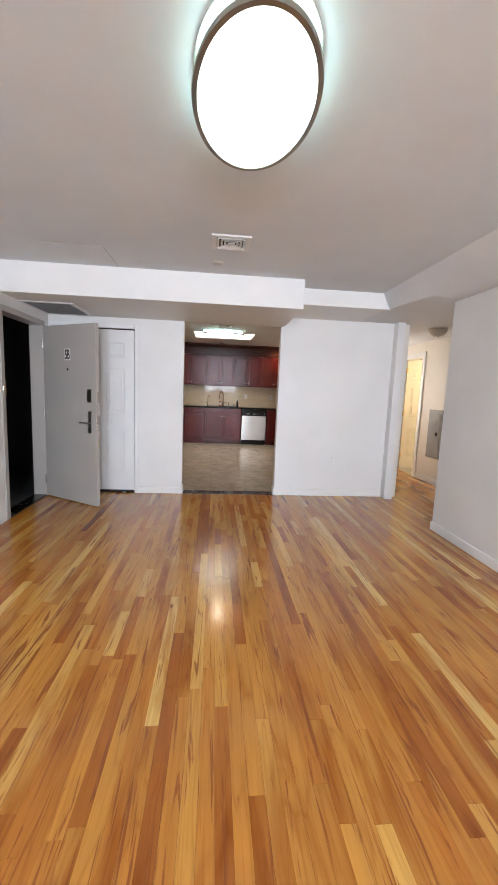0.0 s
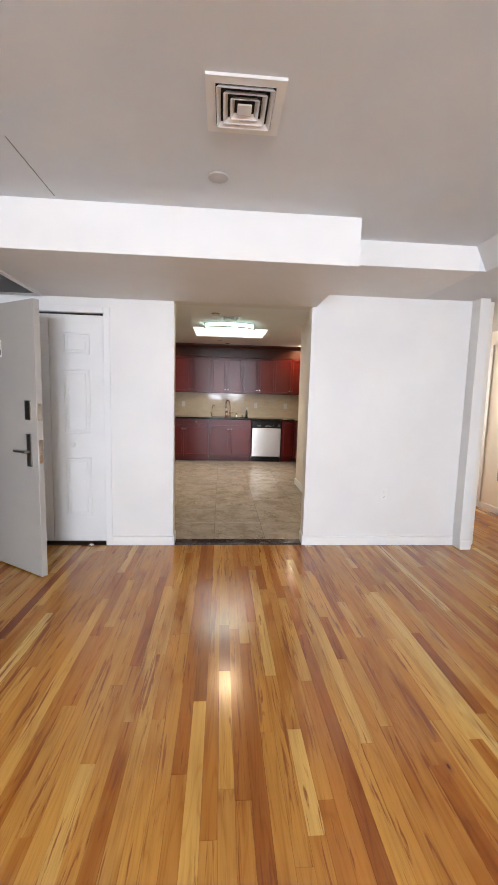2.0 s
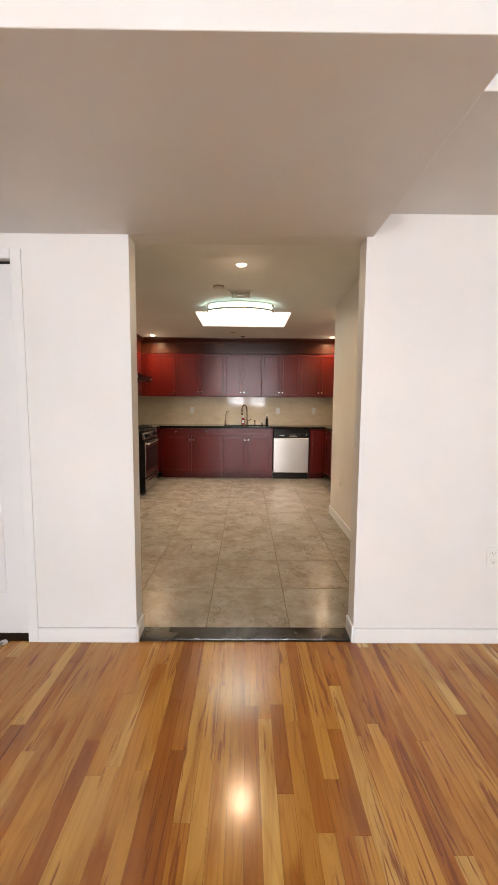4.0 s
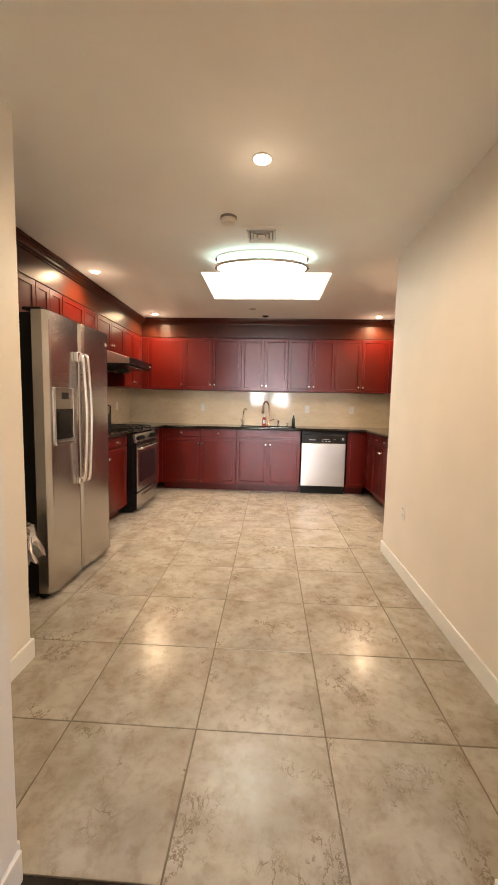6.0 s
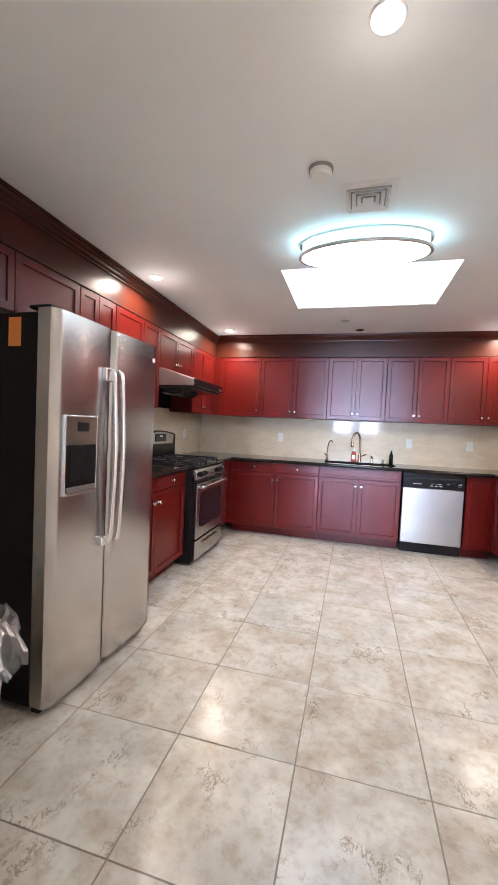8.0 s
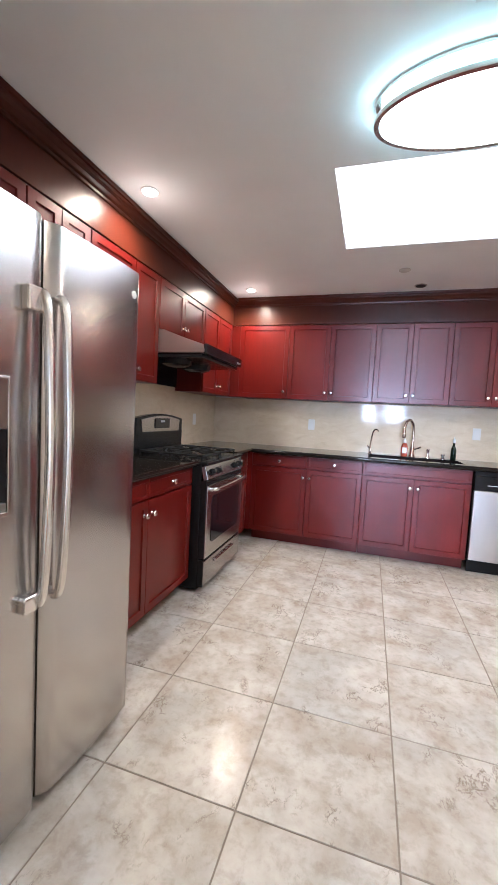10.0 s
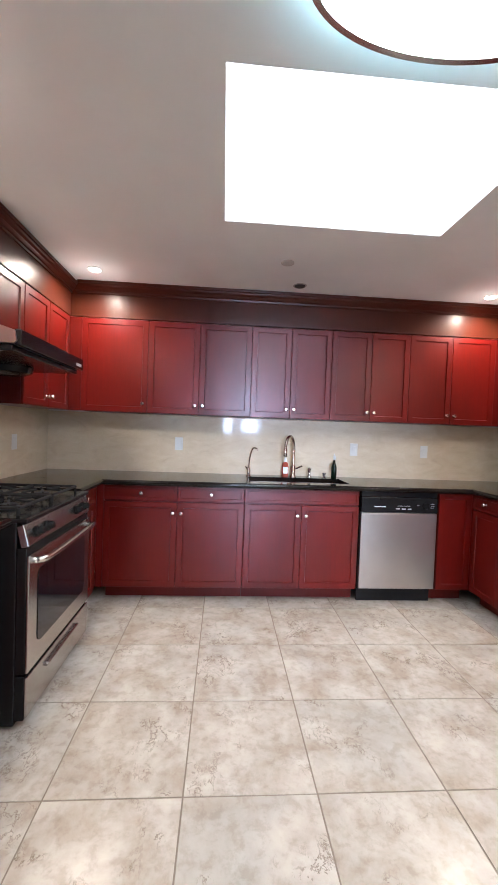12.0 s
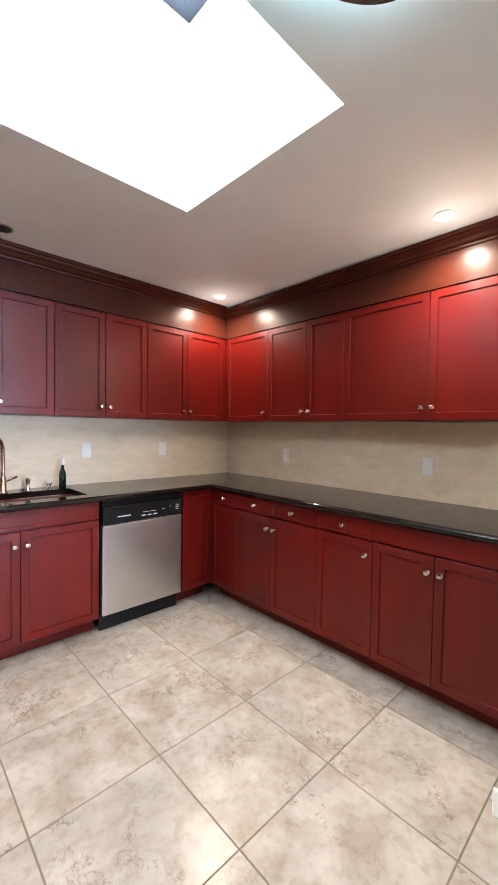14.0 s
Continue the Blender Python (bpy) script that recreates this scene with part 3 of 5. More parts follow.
tagged(new("door_stop", mesh_of("door_stop", spin([(0.022, 0), (0.024, 0.006), (0.02, 0.014), (0.012, 0.02), (0, 0.022)], 14, (-0.93, YW - 0.03, 0.003)), M_NICKEL, True)),
       "small metal domed door stop on the oak floor", "door stop")

# entrance frame and open door
fr = tagged(new("door_1"), "grey painted steel entrance door frame", "door frame", kind="structure")
part("jamb", boxes((XL - 0.145, XL + 0.012, 4.115, 4.175, 0, 2.02), bevel=0.003), M_DOOR, fr)
part("jamb", boxes((XL - 0.145, XL + 0.012, 5.045, 5.095, 0, 2.02), bevel=0.003), M_DOOR, fr)
part("head", boxes((XL - 0.145, XL + 0.012, 4.115, 5.095, 2.02, 2.075), bevel=0.003), M_DOOR, fr)
part("sill", boxes((XL - 0.14, XL + 0.005, 4.176, 5.044, 0.001, 0.012)), M_SADDLE, fr, "dark stone door sill")
chain = thing("door_chain", pose(XL + 0.012, 4.145, 1.30), "brass door chain hanging from the entrance frame", "door chain")
part("plate", boxes((0, 0.006, -0.02, 0.02, -0.03, 0.03), bevel=0.002), M_NICKEL, chain)
for i in range(6):
    part("link", moved(tube([(0, -0.008, 0), (0, 0, 0.013), (0, 0.008, 0), (0, 0, -0.013), (0, -0.008, 0.0)], 0.0025, 6), pose(0.014, 0.004 * (i % 2), -0.01 + 0.022 * i - 0.05, 0, 0, 60 * (i % 2))), M_NICKEL, chain)

HING = Vector((XL + 0.012, 5.035, 0.012))
ang = math.degrees(math.atan2(4.568 - 5.035, -1.088 - HING.x))
door = thing("entrance_door", pose(HING.x, HING.y, HING.z, 0, 0, ang), "grey-beige metal entrance door standing open", "door")
DW, DH = 0.868, 2.0
part("leaf", boxes((0, DW, 0, 0.045, 0, DH), bevel=0.003), M_DOOR, door)
part("number_plate", boxes((0.376, 0.469, -0.003, 0.001, 1.612, 1.738)), M_PLASTIC, door, "white number plate")
txt = bpy.data.curves.new("number", 'FONT')
txt.body, txt.size, txt.extrude, txt.align_x = "5B", 0.148, 0.0008, 'CENTER'
txt.offset = 0.004
tmp = bpy.data.objects.new("number_tmp", txt)
scene.collection.objects.link(tmp)
me = bpy.data.meshes.new_from_object(tmp.evaluated_get(bpy.context.evaluated_depsgraph_get()))
bpy.data.objects.remove(tmp)
me.materials.clear()
me.materials.append(M_PRINT)
num = new("number", me)
num.parent = door
num.matrix_basis = pose(0.422, -0.004, 1.624, 90, 0, 0) @ Matrix.Diagonal((0.52, 1, 1, 1))
num["label"] = "black door number 5B"
part("peephole", spin([(0.013, 0), (0.013, 0.004), (0.007, 0.006), (0, 0.005)], 14, (0.42, 0, 1.51), 'Y'), M_BLACK, door, smooth=True)
part("lock_plate", boxes((0.735, 0.80, -0.006, 0.001, 1.16, 1.30), bevel=0.003), M_PEWTER, door)
esc = part("escutcheon", boxes((0.745, 0.80, -0.008, 0.001, 0.82, 1.06), bevel=0.004), M_PEWTER, door)
lev = bmesh.new()
rod(lev, (0.775, 0, 0.93), (0.775, -0.045, 0.93), 0.011)
rod(lev, (0.79, -0.045, 0.93), (0.66, -0.05, 0.932), 0.009)
part("lever", lev, M_PEWTER, esc, smooth=True)
part("latch", boxes((DW - 0.001, DW + 0.003, 0.008, 0.036, 1.16, 1.28), (DW - 0.001, DW + 0.004, 0.008, 0.036, 0.85, 1.02), (DW, DW + 0.014, 0.015, 0.03, 0.92, 0.945)), M_NICKEL, door)
part("thumb_turn", boxes((0.76, 0.80, 0.044, 0.07, 1.19, 1.26), bevel=0.004), M_BRASS, door)
for z in (0.2, 1.0, 1.8):
    part("hinge", rod(bmesh.new(), (-0.006, -0.004, z - 0.05), (-0.006, -0.004, z + 0.05), 0.007), M_NICKEL, door, smooth=True)


def oval_lamp(x, y, z, a, b, material, metal):
    """Flush ceiling lamp: an oval diffuser in two metal bands."""
    lamp = thing("ceiling_lamp", pose(x, y, z), "lit oval flush ceiling lamp with nickel bands", "ceiling lamp")
    part("pan", spin([(0.0, 0), (0.98, 0), (0.98, -0.006), (0.0, -0.006)], 64, (0, 0, 0), 'Z', a, b), M_PLASTIC, lamp)
    part("side_glass", spin([(0, -0.007), (0.955, -0.007), (0.955, -0.066), (0, -0.066)], 64, (0, 0, 0), 'Z', a, b), M_SIDEGLASS, lamp, "glowing side glass", smooth=True)
    part("diffuser", spin([(0, -0.067), (0.955, -0.067), (0.95, -0.078), (0, -0.080)], 64, (0, 0, 0), 'Z', a, b), material, lamp, "glowing white diffuser", smooth=True)
    for z0, z1, w in ((-0.001, -0.014, 1.0), (-0.066, -0.084, 1.01)):
        bm = bmesh.new()
        n = 72
        rings = []
        for i in range(n):
            t = 2 * math.pi * i / n
            c, s = math.cos(t), math.sin(t)
            rings.append([bm.verts.new(((a * w + o) * c, (b * w + o) * s, h)) for o, h in ((-0.012, z0), (0.002, z0), (0.004, (z0 + z1) / 2), (0.002, z1), (-0.016, z1))])
        for i in range(n):
            p0, p1 = rings[i], rings[(i + 1) % n]
            for k in range(5):
                bm.faces.new((p0[k], p0[(k + 1) % 5], p1[(k + 1) % 5], p1[k]))
        bmesh.ops.recalc_face_normals(bm, faces=bm.faces)
        part("band", bm, metal if z0 < -0.05 else M_NICKEL, lamp, smooth=True)
    for t in (0.4, 1.571, 2.75, 4.712):
        c, s = math.cos(t), math.sin(t)
        part("post", rod(bmesh.new(), (a * c, b * s, -0.075), (a * c, b * s, -0.006), 0.004, n=8), M_NICKEL, lamp, smooth=True)
    return lamp


oval_lamp(0.312, 1.765, CL, 0.224, 0.400, M_TUBE, M_PEWTER)


def air_vent(x, y, z, s, dark):
    """Square ceiling diffuser of nested louvres."""
    v = thing("ceiling_vent", pose(x, y, z), "white square louvred ceiling air vent", "vent")

    def ring(r0, r1, z0, z1):
        bm = bmesh.new()
        pts = []
        for r, h in ((r0, z0), (r1, z1), (r1 - 0.004, z1), (r0 - 0.006, z0)):
            pts.append([bm.verts.new((r * sx, r * sy, h)) for sx, sy in ((1, 1), (-1, 1), (-1, -1), (1, -1))])
        for k in range(4):
            for i in range(4):
                j = (i + 1) % 4
                q = (k + 1) % 4
                bm.faces.new((pts[k][i], pts[k][j], pts[q][j], pts[q][i]))
        bmesh.ops.recalc_face_normals(bm, faces=bm.faces)
        return bm
    h = s / 2
    # flat sheet whose colour gives the shade between the louvres
    part("backing", boxes((-h * 0.8, h * 0.8, -h * 0.8, h * 0.8, -0.004, -0.002)), dark, v)
    part("frame", boxes((-h, h, -h, -h * 0.76, -0.012, -0.001), (-h, h, h * 0.76, h, -0.012, -0.001), (-h, -h * 0.76, -h * 0.76, h * 0.76, -0.012, -0.001), (h * 0.76, h, -h * 0.76, h * 0.76, -0.012, -0.001)), M_TRIM, v)
    for k in (0.74, 0.56, 0.38):
        part("louvre", ring(h * (k - 0.075), h * k, -0.004, -0.020), M_TRIM, v)
    part("centre", boxes((-h * 0.19, h * 0.19, -h * 0.19, h * 0.19, -0.02, -0.014), bevel=0.002), M_TRIM, v)
    return v


air_vent(0.286, 3.305, CL, 0.285, M_DARK)
sp = tagged(new("sprinkler_cover", mesh_of("sprinkler_cover", spin([(0.05, 0), (0.05, -0.006), (0.044, -0.009), (0, -0.01)], 28, (0.184, 3.80, CL)), M_CAP, True)), "round white sprinkler cover on the ceiling", "sprinkler")
hat = thing("access_panel", pose(-0.98, 3.845, CL), "flush white ceiling access panel with a thin gap", "access panel")
part("panel", boxes((-0.245, 0.245, -0.245, 0.245, -0.0025, -0.0008), bevel=0.0006), M_CEIL, hat)
part("rim", boxes((0.247, 0.2505, -0.25, 0.25, -0.003, -0.0005)), M_GREYPL, hat)
gr = thing("return_grille", pose(-1.55, 4.83, SOFFIT), "white framed return air grille with a grey filter", "vent")
part("frame", boxes((-0.27, 0.27, -0.34, -0.3, -0.01, -0.001), (-0.27, 0.27, 0.3, 0.34, -0.01, -0.001), (-0.27, -0.23, -0.3, 0.3, -0.01, -0.001), (0.23, 0.27, -0.3, 0.3, -0.01, -0.001), bevel=0.002), M_TRIM, gr)
for i in range(30):
    y = -0.295 + i * 0.02
    part("slat", moved(boxes((-0.23, 0.23, -0.008, 0.008, -0.0008, 0.0008)), pose(0, y + 0.005, -0.006, 35, 0, 0)), M_PANEL, gr)
part("filter", boxes((-0.235, 0.235, -0.305, 0.305, -0.002, -0.0008)), M_DARK, gr)


def wall_plate(x, y, z, rz, kind):
    """A switch or socket plate that faces -y before it is turned."""
    o = thing("wall_outlet" if kind == "outlet" else "light_switch", pose(x, y, z, 0, 0, rz), "white plastic double socket on the wall" if kind == "outlet" else "white plastic rocker switch on the wall",
              "socket" if kind == "outlet" else "switch")
    part("plate", boxes((-0.036, 0.036, -0.006, -0.0005, -0.058, 0.058), bevel=0.003), M_PLASTIC, o)
    if kind == "outlet":
        for dz in (-0.024, 0.024):
            s = part("socket", boxes((-0.017, 0.017, -0.0085, -0.005, dz - 0.015, dz + 0.015), bevel=0.002), M_PLASTIC, o)
            part("slots", boxes((-0.008, -0.006, -0.009, -0.0084, dz - 0.003, dz + 0.006), (0.006, 0.008, -0.009, -0.0084, dz - 0.003, dz + 0.006), (-0.002, 0.002, -0.009, -0.0084, dz - 0.011, dz - 0.007)), M_DARK, s)
    else:
        part("rocker", moved(boxes((-0.016, 0.016, -0.004, 0.002, -0.033, 0.033), bevel=0.002), pose(0, -0.006, 0, 4, 0, 0)), M_PLASTIC, o)
    return o


wall_plate(1.771, YW, 0.50, 0, "outlet")
wall_plate(PX1, 7.366, 0.496, -90, "outlet")

# hall things
pan = thing("electric_panel", pose(HX, 6.1, 0.42, 0, 0, -90), "grey steel breaker panel set in the hall wall", "electric panel")
part("cover", boxes((-0.19, 0.19, -0.012, -0.001, 0, 0.765), bevel=0.003), M_PANEL, pan)
part("door", boxes((-0.15, 0.15, -0.018, -0.011, 0.06, 0.70), bevel=0.003), M_PANEL, pan)
part("latch", boxes((0.06, 0.09, -0.026, -0.017, 0.36, 0.41), bevel=0.003), M_BLACK, pan)
bowl = thing("hall_ceiling_lamp", pose(3.17, 5.38, CH), "unlit frosted glass bowl lamp on the hall ceiling", "ceiling lamp")
part("canopy", spin([(0.125, 0), (0.125, -0.012), (0.115, -0.018), (0, -0.018)], 28), M_NICKEL, bowl, smooth=True)
part("bowl", spin([(0.118, -0.018), (0.112, -0.05), (0.085, -0.085), (0.045, -0.105), (0, -0.11)], 28), M_FROST, bowl, smooth=True)
part("finial", spin([(0.012, -0.108), (0.014, -0.116), (0.006, -0.126), (0, -0.128)], 12), M_NICKEL, bowl, smooth=True)
hd = thing("hall_door", pose(HX + 0.06, 7.34, 0.012), "cream moulded panel door standing open into a lit room", "door")
part("leaf", moved(panel_leaf(0.66, 2.03, 2), Matrix.Translation((0, -0.035, 0))), M_BUFF, hd)
for z in (0.25, 1.05, 1.85):
    part("hinge", boxes((-0.02, 0.012, -0.05, -0.036, z - 0.045, z + 0.045), bevel=0.002), M_BRASS, hd)

# ---- kitchen cabinets ----


def shaker(w, h, t=0.02, rail=0.06):
    """A framed cabinet front, x along and z up from its corner, face at -y."""
    bm = box(bmesh.new(), 0, w, -t, 0, 0, h, bevel=0.002, seg=1)
    front = max(bm.faces, key=lambda f: f.calc_area() if f.normal.y < -0.9 else 0)
    deep = h > 0.2
    bmesh.ops.inset_region(bm, faces=[front], thickness=min(rail, w * 0.3) if deep else 0.026, depth=0)
    bmesh.ops.inset_region(bm, faces=[front], thickness=0.005 if deep else 0.003, depth=-0.009 if deep else -0.003)
    return bm


G0 = 0.0015


def unit(kind, m, w, depth, z0, z1, fronts, label, toe=False):
    """A cabinet: a carcass and its fronts. fronts: (x0, x1, z0, z1, knob x or None, knob z)."""
    c = thing(kind, m, label, "cabinet", "kitchen cabinets")
    part("body", boxes((0.001, w - 0.001, 0, depth, z0, z1)), M_CHERRY, c)
    if toe:
        part("toe_kick", boxes((0.001, w - 0.001, 0.085, 0.1, KF, z0)), M_CHERRY, c)
    for x0, x1, a, b, kx, kz in fronts:
        d = part("drawer" if b - a < 0.2 else "door", moved(shaker(x1 - x0 - 2 * G0, b - a - 2 * G0), Matrix.Translation((x0 + G0, -0.001, a + G0))), M_CHERRY, c)
        if kx is not None:
            knob(d, kx, -0.021, kz)
    return c


UB, UT = 1.471, 2.227
BT, DB, DT, FB, FT = 0.910, 0.120, 0.784, 0.792, 0.906
KB, KD = 0.702, 0.849
LBL_U = "cherry-red lacquered wall cabinet with shaker doors"
LBL_B = "cherry-red lacquered base cabinet on the tile floor"


def pair_up(m, w, split, z0=UB, z1=UT, label=LBL_U, depth=0.29, knobs=True):
    ka, kb = (split - 0.032, split + 0.032) if knobs else (None, None)
    return unit("wall_cabinet", m, w, depth, z0, z1, [(0, split, z0, z1, ka, z0 + 0.075), (split, w, z0, z1, kb, z0 + 0.075)], label)


YF = 10.273      # back wall units' fronts
for x0, xs, x1 in ((-0.862, -0.439, -0.007), (-0.007, 0.328, 0.674), (0.674, 1.021, 1.356), (1.356, 1.735, 2.124)):
    pair_up(pose(x0, YF + 0.02, 0), x1 - x0, xs - x0)
unit("wall_cabinet", pose(-1.397, YF + 0.02, 0), 0.535, 0.29, UB, UT, [(0, 0.535, UB, UT, 0.50, UB + 0.075)], LBL_U)
# left wall, from the passage to the corner
LX = -1.491


def left(y):
    return pose(LX - 0.02, y, 0, 0, 0, 90)


pair_up(left(6.598), 1.028, 0.509, 1.898, UT, "dark cherry cabinet above the refrigerator", depth=0.26, knobs=False)
pair_up(left(7.631), 0.405, 0.2, 1.898, UT, "small cherry cabinet above the refrigerator", depth=0.26, knobs=False)
unit("wall_cabinet", left(8.041), 0.716, 0.26, UB, UT, [(0, 0.415, UB, UT, None, 0), (0.415, 0.716, UB, UT, 0.45, UB + 0.075)], LBL_U)
pair_up(left(8.762), 0.784, 0.389, 1.867, UT, "short cherry cabinet above the range hood", depth=0.26)
pair_up(left(9.551), 0.716, 0.353, depth=0.26)
# right wall, from the corner towards the passage
RX = 2.166


def right(y):
    return pose(RX + 0.02, y, 0, 0, 0, -90)


unit("wall_cabinet", right(10.267), 0.524, 0.26, UB, UT, [(0, 0.524, UB, UT, 0.488, UB + 0.075)], LBL_U)
pair_up(right(9.742), 0.729, 0.403, depth=0.26)
pair_up(right(9.012), 1.155, 0.58, depth=0.26)

# frieze and crown above the wall cabinets
cor = thing("cabinet_frieze", pose(0, 0, UT), "dark cherry frieze board and crown above the wall cabinets", "cornice")


def run(name, bm_rows):
    part(name, boxes(*bm_rows, bevel=0.002), M_FRIEZE, cor)


zf, zc = CK - UT - 0.001, CK - UT - 0.001
run("frieze", [(LX - 0.02, RX + 0.02, YF - 0.006, YF + 0.012, 0.004, zf)])
run("frieze", [(LX - 0.012, LX + 0.006, 6.442, YF - 0.007, 0.004, zf)])
run("frieze", [(RX - 0.006, RX + 0.012, 7.853, YF - 0.007, 0.004, zf)])


def crown(p0, p1, out):
    """Stepped crown moulding from p0 to p1; out is the way it stands out."""
    prof = [(0, 0), (0.012, 0.004), (0.014, 0.016), (0.028, 0.022), (0.040, 0.038), (0.056, 0.050), (0.060, 0.062), (0.072, 0.066), (0.074, 0.085), (0, 0.085)]
    bm = bmesh.new()
    ends = []
    for p, s in ((Vector(p0), 1), (Vector(p1), -1)):
        run_dir = (Vector(p1) - Vector(p0)).normalized() * s
        ends.append([bm.verts.new(Vector((p.x, p.y, 0)) + Vector(out) * o + run_dir * o * (1 if p.z else 0) + Vector((0, 0, zf - 0.0855 + h))) for o, h in prof])
    n = len(prof)
    for k in range(n):
        bm.faces.new((ends[0][k], ends[0][(k + 1) % n], ends[1][(k + 1) % n], ends[1][k]))
    bm.faces.new(ends[0][::-1])
    bm.faces.new(ends[1])
    bmesh.ops.recalc_face_normals(bm, faces=bm.faces)
    part("crown", bm, M_FRIEZE, cor)


crown((LX + 0.006, YF - 0.006, 1), (RX - 0.006, YF - 0.006, 1), (0, -1, 0))
crown((LX + 0.006, 6.442, 0), (LX + 0.006, YF - 0.006, 1), (1, 0, 0))
crown((RX - 0.006, 7.853, 0), (RX - 0.006, YF - 0.006, 1), (-1, 0, 0))

# base units
BY = 10.013


def base(m, w, fronts, label=LBL_B, depth=0.53):
    return unit("base_cabinet", m, w, depth, DB - 0.005, BT, fronts, label, toe=True)


base(pose(-1.115, BY + 0.02, 0), 1.073, [(0, 0.555, DB, DT, 0.523, KB), (0.555, 1.073, DB, DT, 0.587, KB), (0, 0.555, FB, FT, 0.282, KD), (0.555, 1.073, FB, FT, 0.815, KD)])
base(pose(-0.041, BY + 0.02, 0), 0.913, [(0, 0.451, DB, DT, 0.418, KB), (0.451, 0.913, DB, DT, 0.485, KB), (0, 0.913, FB, FT, None, 0)], "cherry-red sink cabinet with a plain false front")
base(pose(1.531, BY + 0.02, 0), 0.277, [(0, 0.277, DB, FT, None, 0)], "narrow cherry panel beside the dishwasher")
BX = 1.811


def on_right(y):
    return pose(BX + 0.02, y, 0, 0, 0, -90)


base(on_right(10.008), 0.298, [(0, 0.298, FB, FT, 0.156, KD), (0, 0.298, DB, DT, None, 0)], "dark cherry corner cabinet")
base(on_right(9.710), 0.764, [(0, 0.371, DB, DT, 0.340, KB), (0.371, 0.764, DB, DT, 0.402, KB), (0, 0.371, FB, FT, 0.208, KD), (0.371, 0.764, FB, FT, 0.566, KD)])
base(on_right(8.946), 0.385, [(0, 0.385, DB, DT, 0.343, KB), (0, 0.385, FB, FT, 0.192, KD)])
base(on_right(8.561), 0.705, [(0, 0.335, DB, DT, 0.303, KB), (0.335, 0.705, DB, DT, 0.367, KB), (0, 0.705, FB, FT, None, 0)])
LBX = -1.147


def on_left(y):
    return pose(LBX - 0.02, y, 0, 0, 0, 90)


base(on_left(7.719), 0.965, [(0, 0.415, DB, DT, 0.375, KB), (0.415, 0.965, DB, DT, 0.455, KB), (0, 0.415, FB, FT, None, 0), (0.415, 0.965, FB, FT, 0.69, KD)])
base(on_left(9.499), 0.508, [(0, 0.415, FB, FT, 0.208, KD), (0, 0.415, DB, DT, None, 0)], "dark cherry corner cabinet beside the range")



def corner_post(x0, x1, y0, y1, z0, z1):
    post = thing("corner_post", pose((x0 + x1) / 2, (y0 + y1) / 2, z0), "cherry-red filler post in the cabinets' corner", "cabinet", "kitchen cabinets")
    part("post", boxes(((x0 - x1) / 2, (x1 - x0) / 2, (y0 - y1) / 2, (y1 - y0) / 2, 0, z1 - z0)), M_CHERRY, post)


corner_post(LX - 0.02, -1.398, YF + 0.001, YF + 0.02, UB, UT)
corner_post(2.125, RX + 0.02, YF + 0.001, YF + 0.02, UB, UT)
corner_post(LBX - 0.02, -1.116, BY + 0.001, BY + 0.02, DB, BT)
corner_post(1.809, BX + 0.02, BY + 0.001, BY + 0.02, DB, BT)

# worktop with the sink cut out
CT0, CT1 = 0.913, 0.951
FY, FXL, FXR = 9.972, -1.115, 1.780
KXS, KXE, KYS, KYE = 0.003, 0.818, 10.075, 10.418
top = thing("worktop", pose(0, 0, CT0), "polished black granite worktop round three walls", "worktop")
h = CT1 - CT0
part("slab", boxes((KX0 + 0.001, KXS, FY, KY1 - 0.012, 0, h), (KXE, KX1 - 0.001, FY, KY1 - 0.012, 0, h), (KXS, KXE, FY, KYS, 0, h), (KXS, KXE, KYE, KY1 - 0.012, 0, h)), M_GRANITE, top)
part("slab", boxes((FXR, KX1 - 0.012, PY1 + 0.01, FY, 0, h), bevel=0.002), M_GRANITE, top)
part("slab", boxes((KX0 + 0.012, FXL, 9.505, FY, 0, h), bevel=0.002), M_GRANITE, top)
part("slab", boxes((KX0 + 0.012, FXL, 7.719, 8.685, 0, h), bevel=0.002), M_GRANITE, top)


def bullnose(p0, p1):
    part("edge", rod(bmesh.new(), p0, p1, h / 2 - 0.001, n=12), M_GRANITE, top, smooth=True)


bullnose((FXL, FY, h / 2), (FXR, FY, h / 2))
bullnose((FXR, PY1 + 0.01, h / 2), (FXR, FY, h / 2))
bullnose((FXL, 7.719, h / 2), (FXL, 8.685, h / 2))
bullnose((FXL, 9.505, h / 2), (FXL, FY, h / 2))
spl = thing("backsplash", pose(0, 0, CT1), "polished cream marble backsplash slabs behind the worktop", "backsplash")
hs = UB - CT1
part("slab", boxes((KX0 + 0.011, KX1 - 0.011, KY1 - 0.0105, KY1 - 0.001, 0, hs - 0.001)), M_SPLASH, spl)
part("slab", boxes((KX1 - 0.0105, KX1 - 0.001, PY1 + 0.01, KY1 - 0.011, 0, hs - 0.001)), M_SPLASH, spl)
part("slab", boxes((KX0 + 0.001, KX0 + 0.0105, 7.719, KY1 - 0.011, 0, hs + 0.38)), M_SPLASH, spl)


# sink
def rounded(x0, x1, y0, y1, r, n=6):
    out = []
    for cx, cy, a0 in ((x1 - r, y1 - r, 0), (x0 + r, y1 - r, 90), (x0 + r, y0 + r, 180), (x1 - r, y0 + r, 270)):
        for k in range(n + 1):
            a = radians(a0 + 90 * k / n)
            out.append((cx + r * math.cos(a), cy + r * math.sin(a)))
    return out


